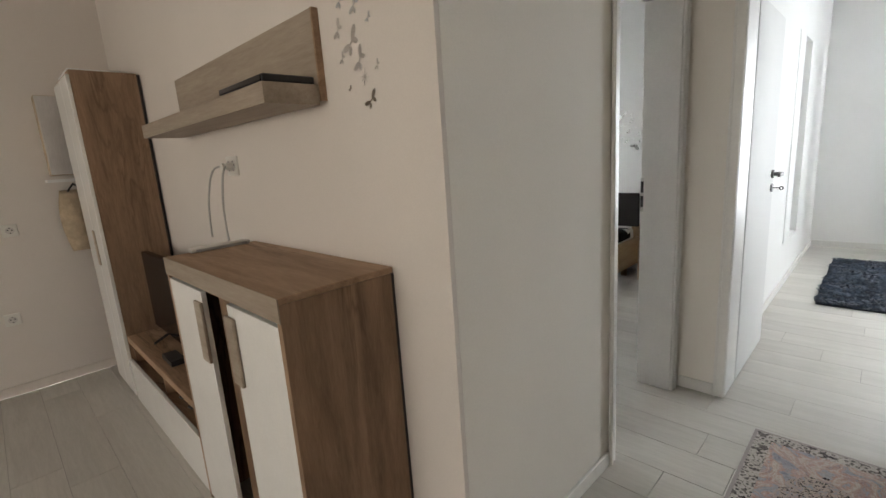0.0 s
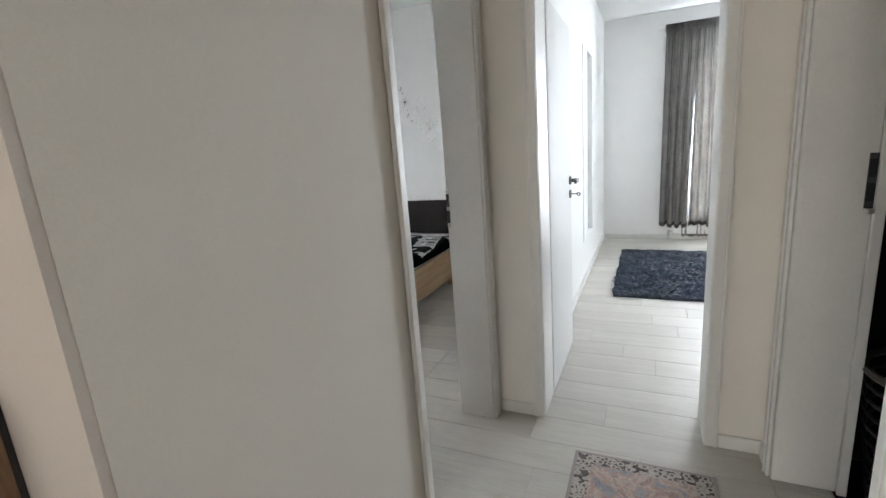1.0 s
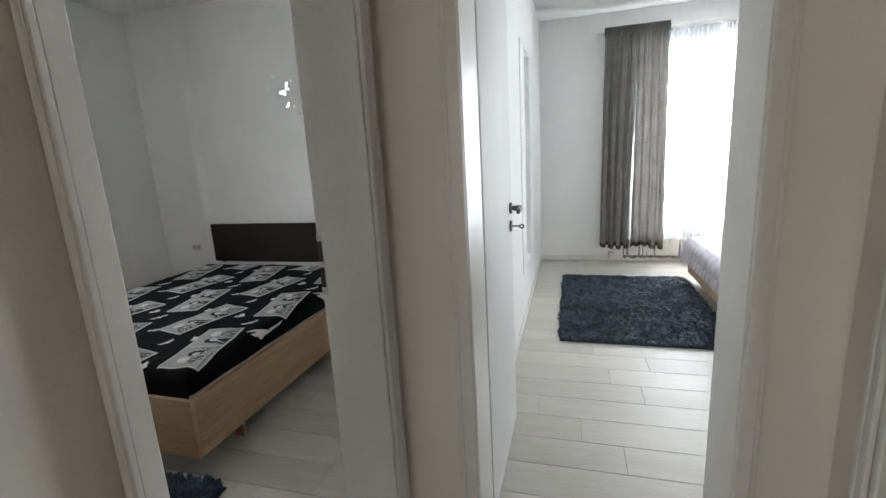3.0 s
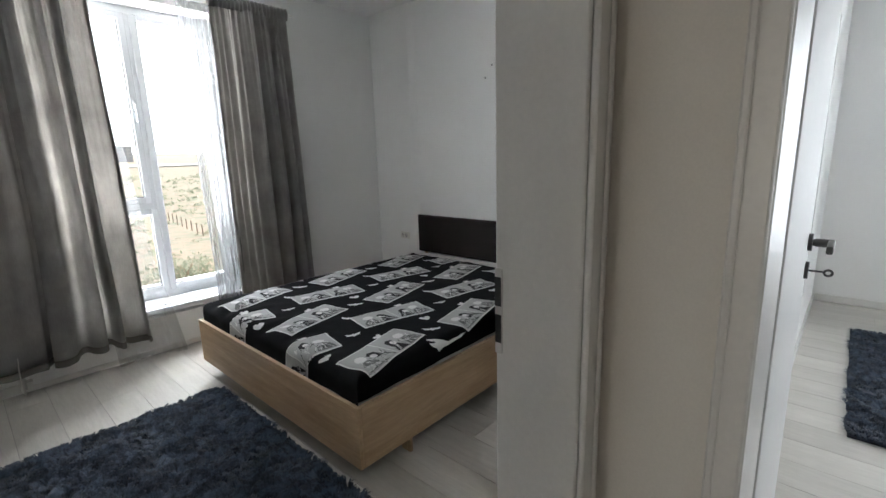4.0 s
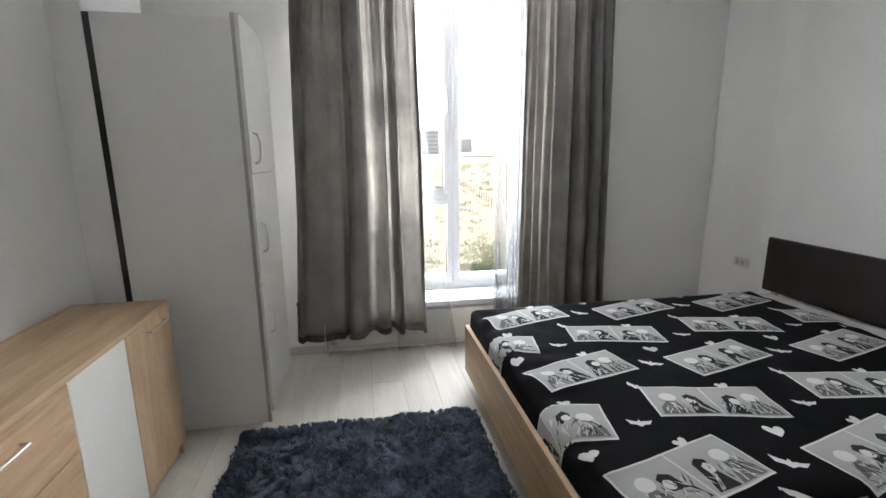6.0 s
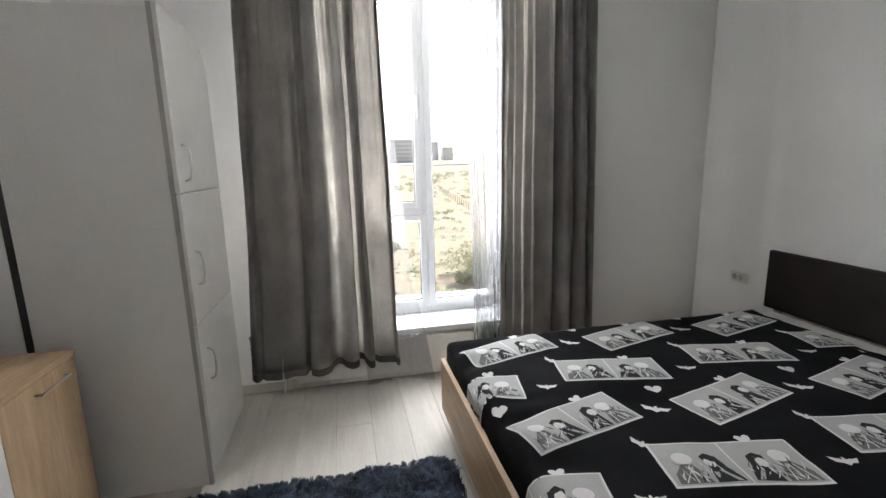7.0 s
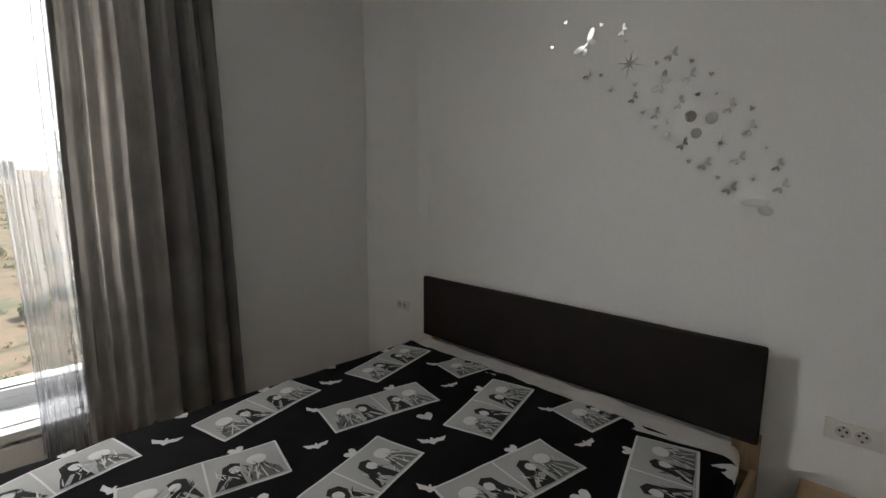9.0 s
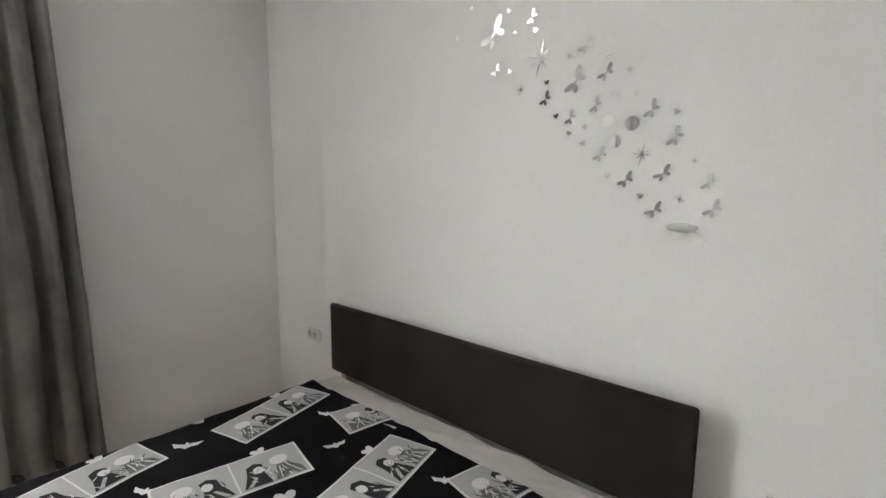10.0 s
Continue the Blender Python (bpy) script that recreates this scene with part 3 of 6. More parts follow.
# ---- structure: windows ----
def window(name, label, along, a0, a1, f, z0, z1, panes, out):
    """A white plastic window in the opening a0..a1, z0..z1; panes are (a0, a1, z0, z1). f: room face of the frame; out: +1 towards the outside."""
    root = thing(name, label, "window", kind="structure")

    def b(p0, p1, q0, q1, u0, u1, bevel=0.004):
        q0, q1 = sorted((f + out * q0, f + out * q1))
        return box(*((p0, p1, q0, q1) if along == 0 else (q0, q1, p0, p1)), u0, u1, bevel=bevel)

    bars = [(a0, a0 + 0.05, z0, z1), (a1 - 0.05, a1, z0, z1), (a0 + 0.05, a1 - 0.05, z0, z0 + 0.05), (a0 + 0.05, a1 - 0.05, z1 - 0.05, z1)]
    for p0, p1, u0, u1 in bars:
        part("window_frame", b(p0, p1, 0.012, 0.075, u0, u1), PVC, root)
    for p0, p1, u0, u1 in panes:
        sash = part("sash", b(p0 - 0.045, p0, 0.0, 0.065, u0 - 0.045, u1 + 0.045), PVC, root)
        part("sash", b(p1, p1 + 0.045, 0.0, 0.065, u0 - 0.045, u1 + 0.045), PVC, root)
        part("sash", b(p0, p1, 0.0, 0.065, u0 - 0.045, u0), PVC, root)
        part("sash", b(p0, p1, 0.0, 0.065, u1, u1 + 0.045), PVC, root)
        for g in ((p0, p0 + 0.006, u0, u1), (p1 - 0.006, p1, u0, u1), (p0, p1, u0, u0 + 0.006), (p0, p1, u1 - 0.006, u1)):
            part("gasket", b(g[0], g[1], 0.018, 0.030, g[2], g[3], 0.0), GASKET, root)
        pane = part("pane", b(p0 - 0.004, p1 + 0.004, 0.032, 0.044, u0 - 0.004, u1 + 0.004, 0.0), GLASS, root)
        pane.visible_shadow = False
    return root


FRAME_Y = NORTH + 0.205  # the window stands near the outer face of the thick wall
win_1 = window("window_1", "tall white plastic window with a transom", 0, W1[0], W1[1], FRAME_Y, W1[2], W1[3],
               [(2.60, 3.375, 1.165, 2.43), (2.60, 3.40, 0.457, 1.03), (3.495, 3.905, 0.457, 2.43)], 1)
part("mullion", box(3.4205, 3.4495, FRAME_Y + 0.006, FRAME_Y + 0.075, 0.4125, 2.4745, bevel=0.003), PVC, win_1)
part("transom", box(2.5555, 3.420, FRAME_Y + 0.012, FRAME_Y + 0.075, 1.0755, 1.1195, bevel=0.003), PVC, win_1)
bm = bmesh.new()
add_box(bm, 3.388, 3.410, FRAME_Y - 0.012, FRAME_Y, 1.80, 1.875, bevel=0.003)
add_rod(bm, (3.399, FRAME_Y - 0.012, 1.84), (3.399, FRAME_Y - 0.045, 1.84), 0.007)
add_box(bm, 3.390, 3.408, FRAME_Y - 0.055, FRAME_Y - 0.040, 1.72, 1.85, bevel=0.005, seg=2)
part("window_handle", bm, PVC, win_1, "white lever handle")
part("window_sill", box(2.46, 4.045, NORTH - 0.078, NORTH - 0.0005, 0.318, 0.360, bevel=0.008, seg=2), PVC, win_1, "white plastic inner sill in the sun")
part("sill_board", box(W1[0] + 0.001, W1[1] - 0.001, NORTH, FRAME_Y + 0.011, 0.3625, 0.3655), PVC, win_1)
part("outer_sill", box(W1[0] + 0.002, W1[1] - 0.002, FRAME_Y + 0.076, NORTH + 0.43, 0.424, 0.436), PVC, win_1)
win_2 = window("window_2", "wide white plastic window behind grey curtains", 1, W2[0], W2[1], R2_E + 0.03, W2[2], W2[3],
               [(-1.17, -0.65, 0.40, 2.40), (-0.55, -0.02, 0.40, 2.40)], 1)
part("mullion", box(R2_E + 0.042, R2_E + 0.105, -0.604, -0.596, 0.351, 2.449), PVC, win_2)
window("window_3", "wide white plastic living room window", 1, 0.5, 2.7, -3.05, 0.5, 2.5,
               [(0.6, 1.52, 0.6, 2.4), (1.68, 2.6, 0.6, 2.4)], -1)


# ---- curtains ----
def curtain(name, label, along, top, low, f, z0, z1, folds, seed, mat, hem=0.05, depth=0.036, group="", thick=0.003, header=True, loose=0.0, loop=0.15, flare=0.0):
    """A gathered curtain from top=(a0, a1) at z1 down to low=(a0, a1) at z0; the folds deepen downwards."""
    rng = random.Random(seed)
    lean = [rng.random() * 6.28 for _ in range(4)]
    wide = [0.35 + 1.9 * rng.random() ** 1.6 for _ in range(folds)]
    ends = [0.0]
    for w in wide:
        ends.append(ends[-1] + w / sum(wide))
    deep = [0.5 + 1.1 * rng.random() for _ in range(folds)]
    keen = [0.6 + 2.2 * rng.random() for _ in range(folds)]
    deep[-1] *= 0.4
    tuck = [loop * (0.5 + 0.9 * rng.random()) for _ in range(folds)]
    slant = [0.5 * (rng.random() - 0.5) for _ in range(folds)]
    root = thing(name, label, "curtain", group=group)

    def at(u, v):
        w = 1 - v
        i = max(0, min(folds - 1, sum(1 for e in ends[1:-1] if u > e)))
        s = (u - ends[i]) / (ends[i + 1] - ends[i])
        grow = 0.34 + 0.66 * w ** 0.45
        sway = slant[i] * math.sin(3.1416 * s) * (w - 0.4)
        t = s + 0.22 * sway * math.sin(3.1416 * s)
        dip = (0.5 - 0.5 * math.cos(6.2832 * t)) ** keen[i]
        along_u = u + (ends[i + 1] - ends[i]) * tuck[i] * grow * math.sin(12.566 * t)
        a = w * (low[0] + along_u * (low[1] - low[0])) + v * (top[0] + along_u * (top[1] - top[0]))
        a += (0.014 * math.sin(3.1 * v + lean[0] + 4 * u) + 0.008 * math.sin(6.3 * v + lean[1])) * w
        a += 0.05 * (low[1] - low[0]) * noise.noise((u * 3.1, v * 1.7 + seed, 0.4)) * min(1.0, 3 * v) * min(1.0, 5 * w)
        a += flare * u * max(0.0, 1 - v / 0.24) ** 0.7
        d = depth * grow * (2.6 * deep[i] * dip - 1.5) + 0.4 * depth * math.sin(2.4 * u + lean[2] + 1.2 * v)
        d += 0.004 * math.sin(6.2832 * folds * 3.1 * u + lean[3]) * (0.35 + v ** 2)
        d += 0.006 * noise.noise((u * folds * 1.7, v * 5, seed)) * w
        d = max(-2.2 * depth, min(1.15 * depth, d))
        z = z0 + v * (z1 - z0) + (loose * math.sin(5 * u + lean[1]) + 0.010 * math.cos(6.2832 * t)) * w ** 4
        return (a, f + d, z) if along == 0 else (f + d, a, z)

    h = hem / (z1 - z0)
    n = max(90, folds * 26)

    def cut(nm, v0, v1, rows, m, lab=""):
        bm = bmesh.new()
        add_sheet(bm, n, rows, lambda u, v: at(u, v0 + v * (v1 - v0)))
        ob = part(nm, bm, m, root, lab)
        sol = ob.modifiers.new("thickness", "SOLIDIFY")
        sol.thickness = thick
        return ob

    cut("panel", h, 1.0, 36, mat)
    if hem:
        cut("hem", 0.0, h, 3, HEM if mat == CURTAIN else mat, "doubled hem")
    if header:
        bm = bmesh.new()

        def head(u, v):
            a = top[0] - 0.01 + u * (top[1] - top[0] + 0.02)
            d = 0.010 * math.sin(6.2832 * folds * 2.2 * u + lean[2]) + 0.018 * math.sin(3.1416 * v)
            p = (a, f - 0.012 - d, z1 - 0.045 + 0.095 * v) if along == 0 else (f - 0.012 - d, a, z1 - 0.045 + 0.095 * v)
            return p
        add_sheet(bm, n, 6, head)
        ob = part("gathered_header", bm, mat, root)
        ob.modifiers.new("thickness", "SOLIDIFY").thickness = thick
    return root


CUR_Y = NORTH - 0.16


def folded_curtain(label, top, low, f, z0, z1, profile, seed, group, along=0):
    """A heavy curtain whose cross-section is a line of folds: profile holds (place across from 0 to 1, depth), doubling back where the cloth overlaps."""
    root = thing("curtain", label, "curtain", group=group)
    pts = [Vector((u, d)) for u, d in profile]
    line = []
    for i in range(len(pts) - 1):
        p0, p1, p2, p3 = pts[max(0, i - 1)], pts[i], pts[i + 1], pts[min(len(pts) - 1, i + 2)]
        for k in range(7):
            t = k / 7
            line.append(0.5 * (2 * p1 + (p2 - p0) * t + (2 * p0 - 5 * p1 + 4 * p2 - p3) * t * t + (3 * p1 - p0 - 3 * p2 + p3) * t ** 3))
    line.append(pts[-1])
    n = len(line) - 1

    def at(u, v):
        q = line[min(n, int(u * n + 0.5))]
        w = 1 - v
        across = q.x + 0.030 * noise.noise((q.x * 4, v * 1.6, seed)) * min(1.0, 3 * v) * min(1.0, 6 * w) + 0.012 * noise.noise((q.x * 9, v * 4.5, seed + 3)) * w
        a = w * (low[0] + across * (low[1] - low[0])) + v * (top[0] + across * (top[1] - top[0]))
        grow = 0.40 + 0.60 * min(1.0, 2.2 * w) ** 0.7
        d = q.y * grow + 0.009 * noise.noise((q.x * 16, v * 3, seed + 7)) + (0.007 * math.sin(95 * q.x + seed) + 0.005 * math.sin(161 * q.x)) * v ** 2.5
        d += 0.010 * noise.noise((q.x * 3, v * 2.2, seed + 11)) * w
        z = z0 + v * (z1 - z0) + (0.012 * math.sin(5 * q.x + seed) + 0.25 * q.y) * w ** 5
        return (a, f + d, z) if along == 0 else (f + d, a, z)

    def cut(nm, v0, v1, rows, m, lab=""):
        bm = bmesh.new()
        add_sheet(bm, n, rows, lambda u, v: at(u, v0 + v * (v1 - v0)))
        ob = part(nm, bm, m, root, lab)
        ob.modifiers.new("thickness", "SOLIDIFY").thickness = 0.002

    h = 0.045 / (z1 - z0)
    cut("panel", h, 1.0, 44, CURTAIN)
    cut("hem", 0.0, h, 3, HEM, "doubled hem")
    bm = bmesh.new()

    def head(u, v):
        a = top[0] - 0.01 + u * (top[1] - top[0] + 0.02)
        d = 0.010 * math.sin(130 * u + seed) + 0.005 * math.sin(57 * u) + 0.018 * math.sin(3.1416 * v)
        z = z1 - 0.045 + 0.095 * v
        return (a, f - 0.014 - d, z) if along == 0 else (f - 0.014 - d, a, z)
    add_sheet(bm, 180, 6, head)
    part("gathered_header", bm, CURTAIN, root).modifiers.new("thickness", "SOLIDIFY").thickness = 0.002
    return root


left_curtain = folded_curtain("grey woven curtain with gathered top, drawn aside", (2.40, 3.125), (2.285, 3.175), CUR_Y, 0.185, 2.575, (
    (0.42, 0.040), (0.30, 0.034), (0.22, 0.030), (0.10, 0.022), (0.02, 0.022), (0.0, 0.0), (0.012, -0.025), (0.045, -0.045), (0.075, -0.02), (0.10, -0.035), (0.20, -0.05), (0.29, -0.04), (0.355, -0.045), (0.375, -0.015),
    (0.44, 0.025), (0.52, 0.025), (0.535, 0.0), (0.46, -0.022), (0.405, -0.03), (0.395, -0.058), (0.45, -0.080), (0.515, -0.062), (0.545, -0.015),
    (0.570, 0.010), (0.600, 0.008), (0.625, -0.028), (0.665, -0.052), (0.705, -0.035), (0.715, 0.0), (0.690, 0.025), (0.665, 0.035), (0.690, 0.055), (0.745, 0.035),
    (0.765, -0.01), (0.795, -0.052), (0.825, -0.045), (0.825, -0.01), (0.785, 0.010), (0.780, 0.035), (0.835, 0.015), (0.865, -0.005), (0.93, -0.008), (0.975, -0.015), (1.0, -0.030), (0.992, -0.042), (0.975, -0.038)), 11, "bedroom curtains")
folded_curtain("grey woven curtain hanging beside the bed", (3.86, 4.475), (3.85, 4.535), CUR_Y, 0.185, 2.575, (
    (0.03, -0.035), (0.0, -0.030), (0.02, -0.005), (0.075, 0.022), (0.12, -0.030), (0.165, 0.024), (0.215, -0.028), (0.265, 0.026), (0.315, -0.028), (0.365, 0.024), (0.41, -0.020), (0.44, -0.055), (0.50, -0.062), (0.535, -0.02), (0.49, 0.015), (0.46, 0.035), (0.51, 0.055), (0.575, 0.035),
    (0.595, -0.01), (0.62, -0.055), (0.68, -0.065), (0.725, -0.045), (0.735, -0.005), (0.69, 0.02), (0.65, 0.035), (0.70, 0.060), (0.765, 0.045), (0.785, 0.0), (0.80, -0.045), (0.85, -0.060), (0.895, -0.04), (0.90, 0.0),
    (0.85, 0.02), (0.82, 0.035), (0.87, 0.055), (0.925, 0.03), (0.945, -0.015), (0.975, -0.035), (1.0, -0.01), (0.99, 0.03)), 5, "bedroom curtains")
curtain("sheer_curtain", "thin white net curtain drawn across the window", 0, (2.46, 3.98), (2.48, 3.96), NORTH - 0.098, 0.012, 2.55, 13, 57, THIN_VOILE, hem=0, depth=0.010, thick=0.0, header=False, group="net curtains", loose=0.02, loop=0.0)
curtain("sheer_curtain", "white see-through net curtain behind the grey one", 0, (2.78, 3.11), (2.98, 3.36), NORTH - 0.112, 0.02, 2.55, 7, 23, LOOSE_VOILE, hem=0, depth=0.010, flare=0.06, thick=0.0, header=False, group="net curtains", loose=0.02, loop=0.0)
curtain("sheer_curtain", "white see-through net curtain behind the grey one", 0, (3.66, 3.94), (3.68, 3.93), NORTH - 0.112, 0.02, 2.55, 8, 31, VOILE, hem=0, depth=0.014, thick=0.0, header=False, group="net curtains", loose=0.02, loop=0.16)


bm = bmesh.new()
add_tube(bm, [(2.476, CUR_Y - 0.056, 0.30), (2.471, CUR_Y - 0.056, 0.24), (2.469, CUR_Y - 0.052, 0.13)], 0.003, 6)
cord = part("pull_cord", bm, SOCKET, left_curtain, "thin white pull cord")
part("knob", rod((2.469, CUR_Y - 0.052, 0.085), (2.469, CUR_Y - 0.052, 0.130), 0.011, 10, 0.005), SOCKET, cord)
bm = bmesh.new()
add_sheet(bm, 4, 26, lambda u, v: (2.300 + 0.030 * u + 0.012 * noise.noise((u * 3, v * 9, 2)), CUR_Y - 0.040 - 0.016 * noise.noise((u * 4, v * 11, 5)), 0.235 + 0.22 * v))
part("edge_tape", bm, VOILE, left_curtain, "crumpled clear tape on the lower edge").modifiers.new("thickness", "SOLIDIFY").thickness = 0.001


def curtain_rail(name, along, a0, a1, f, z):
    root = thing(name, "thin white curtain rail above the window", "curtain rail")
    p, q = ((a0, f, z), (a1, f, z)) if along == 0 else ((f, a0, z), (f, a1, z))
    part("rail", rod(p, q, 0.009, 12), TRIM, root)
    for a in (a0 + 0.08, a1 - 0.08):
        s = (a, f, z) if along == 0 else (f, a, z)
        e = (a, f + 0.13, z) if along == 0 else (f + 0.13, a, z)
        part("bracket", rod(s, e, 0.006, 8), TRIM, root)


curtain_rail("curtain_rail", 0, 2.33, 4.55, CUR_Y, 2.585)
CUR2_X = R2_E - 0.13
curtain_rail("curtain_rail", 1, -1.9, 0.42, CUR2_X, 2.57)
PACKED = ((0.0, 0.02), (0.02, -0.03), (0.10, -0.055), (0.17, -0.02), (0.12, 0.02), (0.16, 0.045), (0.25, 0.02), (0.28, -0.035), (0.36, -0.06), (0.43, -0.02), (0.39, 0.02), (0.43, 0.045), (0.52, 0.02), (0.55, -0.04), (0.63, -0.06), (0.70, -0.02), (0.66, 0.02), (0.70, 0.045), (0.79, 0.015), (0.83, -0.045), (0.92, -0.05), (0.98, -0.02), (1.0, 0.02))
folded_curtain("grey curtain with gathered top in the second bedroom", (-0.005, 0.335), (0.045, 0.355), CUR2_X, 0.20, 2.565, PACKED, 3, "second bedroom curtains", 1)
folded_curtain("grey curtain edge beside the bright window", (-0.30, 0.0), (-0.33, 0.022), CUR2_X, 0.20, 2.565, PACKED[:11] + ((0.45, 0.03), (0.56, -0.02), (0.68, 0.02), (0.80, -0.03), (0.90, 0.02), (1.0, -0.02)), 17, "second bedroom curtains", 1)
curtain("curtain", "grey curtain drawn to the far side of the window", 1, (-1.75, -1.11), (-1.75, -1.10), CUR2_X, 0.20, 2.565, 6, 9, CURTAIN, group="second bedroom curtains")
curtain("sheer_curtain", "white see-through net curtain over the bright window", 1, (-1.30, 0.08), (-1.30, 0.08), R2_E - 0.06, 0.05, 2.55, 14, 41, VOILE, hem=0, depth=0.013, thick=0.0, header=False, group="net curtains", loop=0.0)


# ---- radiators ----
def radiator(name, along, a0, a1, wall_f, side, z0, z1):
    root = thing(name, "low white panel radiator under the window", "radiator")

    def b(p0, p1, q0, q1, u0, u1, bevel=0.002):
        q0, q1 = sorted((wall_f + side * q0, wall_f + side * q1))
        return box(*((p0, p1, q0, q1) if along == 0 else (q0, q1, p0, p1)), u0, u1, bevel=bevel)

    part("panel", b(a0, a1, 0.060, 0.078, z0, z1, 0.006), RADIATOR, root)
    part("rear_panel", b(a0, a1, 0.015, 0.028, z0, z1, 0.004), RADIATOR, root)
    n = int((a1 - a0) / 0.035)
    for i in range(n + 1):
        a = a0 + 0.01 + i * (a1 - a0 - 0.026) / n
        part("grille_bar", b(a, a + 0.010, 0.0285, 0.0595, z1 - 0.012, z1, 0.0), RADIATOR, root)
    part("side_cover", b(a0 - 0.004, a0 - 0.0005, 0.015, 0.078, z0, z1, 0.001), RADIATOR, root)
    part("side_cover", b(a1 + 0.0005, a1 + 0.004, 0.015, 0.078, z0, z1, 0.001), RADIATOR, root)
    bm = bmesh.new()
    s = lambda a, q, z: (a, wall_f + side * q, z) if along == 0 else (wall_f + side * q, a, z)
    e = a0 if along == 0 else a1
    o = -1 if along == 0 else 1
    add_rod(bm, s(e + o * 0.004, 0.06, z0 + 0.03), s(e + o * 0.05, 0.06, z0 + 0.03), 0.010)
    add_rod(bm, s(e + o * 0.05, 0.06, z0 - 0.02), s(e + o * 0.05, 0.06, z0 + 0.05), 0.016)
    add_rod(bm, s(e + o * 0.05, 0.06, 0.0), s(e + o * 0.05, 0.06, z0 - 0.02), 0.007)
    part("valve", bm, CHROME, root, "small valve with a pipe to the floor")
    for a in (a0 + 0.12, a1 - 0.12):
        part("bracket", b(a, a + 0.03, 0.001, 0.0145, z0 + 0.05, z1 - 0.03, 0.0), RADIATOR, root)


radiator("radiator", 0, 2.53, 3.92, NORTH, -1, 0.06, 0.300)
radiator("radiator", 1, -1.15, 0.19, R2_E, -1, 0.08, 0.28)

# ---- first bedroom: bed ----
BX0, BX1, BY0, BY1 = 3.347, 5.465, 2.298, 4.027
BED_TOP, BED_LOW = 0.388, 0.098
bed = thing("double_bed", "light oak bed frame with a low dark padded headboard", "bed")
part("footboard", box(BX0, BX0 + 0.022, BY0, BY1, BED_LOW, BED_TOP, bevel=0.0015), OAK, bed, "light oak foot panel")
part("side_board", box(BX0 + 0.0225, BX1, BY0, BY0 + 0.022, BED_LOW, BED_TOP, bevel=0.0015), OAK_X, bed)
part("side_board", box(BX0 + 0.0225, BX1, BY1 - 0.022, BY1, BED_LOW, BED_TOP, bevel=0.0015), OAK_X, bed)
part("head_rail", box(BX1 - 0.022, BX1 - 0.0005, BY0 + 0.0225, BY1 - 0.0225, BED_LOW, BED_TOP), OAK, bed)
part("slat_base", box(BX0 + 0.023, BX1 - 0.023, BY0 + 0.023, BY1 - 0.023, 0.20, 0.225), OAK, bed)
for x, y in ((3.66, BY0 + 0.03), (3.66, BY1 - 0.09), (5.2, BY0 + 0.03), (5.2, BY1 - 0.09)):
    part("leg", box(x, x + 0.018, y, y + 0.06, 0.0, BED_LOW - 0.0005, bevel=0.001), OAK_UP, bed)
for y in (BY0 + 0.05, BY1 - 0.09):
    part("headboard_post", box(BX1 + 0.001, BX1 + 0.020, y, y + 0.04, BED_LOW, 0.80), OAK_UP, bed)
part("headboard_back", box(BX1 + 0.001, BX1 + 0.019, BY0 + 0.0, BY0 + 0.049, 0.30, 0.52), OAK_UP, bed)
part("headboard", box(BX1 - 0.03, BX1 + 0.018 - 0.018, BY0 + 0.004, BY1 - 0.001, 0.492, 0.855, bevel=0.014, seg=3), LEATHER, bed, "dark padded leatherette headboard")

# mattress under a fitted sheet
mattress = thing("mattress", "mattress in a greige fitted sheet", "mattress")
part("fitted_sheet", box(BX0 + 0.045, BX1 - 0.032, BY0 + 0.045, BY1 - 0.045, 0.226, 0.484, bevel=0.045, seg=5), SHEET, mattress)
bm = bmesh.new()


def rumple(u, v):
    x = 5.235 + 0.185 * u
    y = BY0 + 0.075 + v * (BY1 - BY0 - 0.15)
    z = 0.490 + 0.010 * noise.noise((x * 12, y * 4, 1.3)) + 0.006 * math.sin(26 * (x - 5.2) + 6 * noise.noise((x * 2, y * 3, 4)))
    z += 0.016 * (1 - abs(math.sin(21 * x + 7.5 * y + 3.2 * noise.noise((x * 3, y * 2.2, 8.1))))) ** 2 * (0.55 + 0.6 * noise.noise((x * 5, y * 2.5, 3.7)))
    return (x, y, max(0.4855, z))


add_sheet(bm, 30, 170, rumple)
part("rumpled_edge", bm, SHEET, mattress)

# ---- first bedroom: printed bedding ----
DX0, DX1, DY0, DY1, DZ = 3.374, 5.282, 2.325, 4.0, 0.502
RAD = 0.055


def fold_over(a, lo, hi):
    """Place and drop of a point a along a cloth that bends down over the edges lo and hi."""
    for s, e, g in ((lo + RAD - a, lo + RAD, -1), (a - (hi - RAD), hi - RAD, 1)):
        if s > 0:
            if s < RAD * 1.5708:
                return e + g * RAD * math.sin(s / RAD), RAD * (1 - math.cos(s / RAD))
            return e + g * RAD, RAD + s - RAD * 1.5708
    return a, 0.0


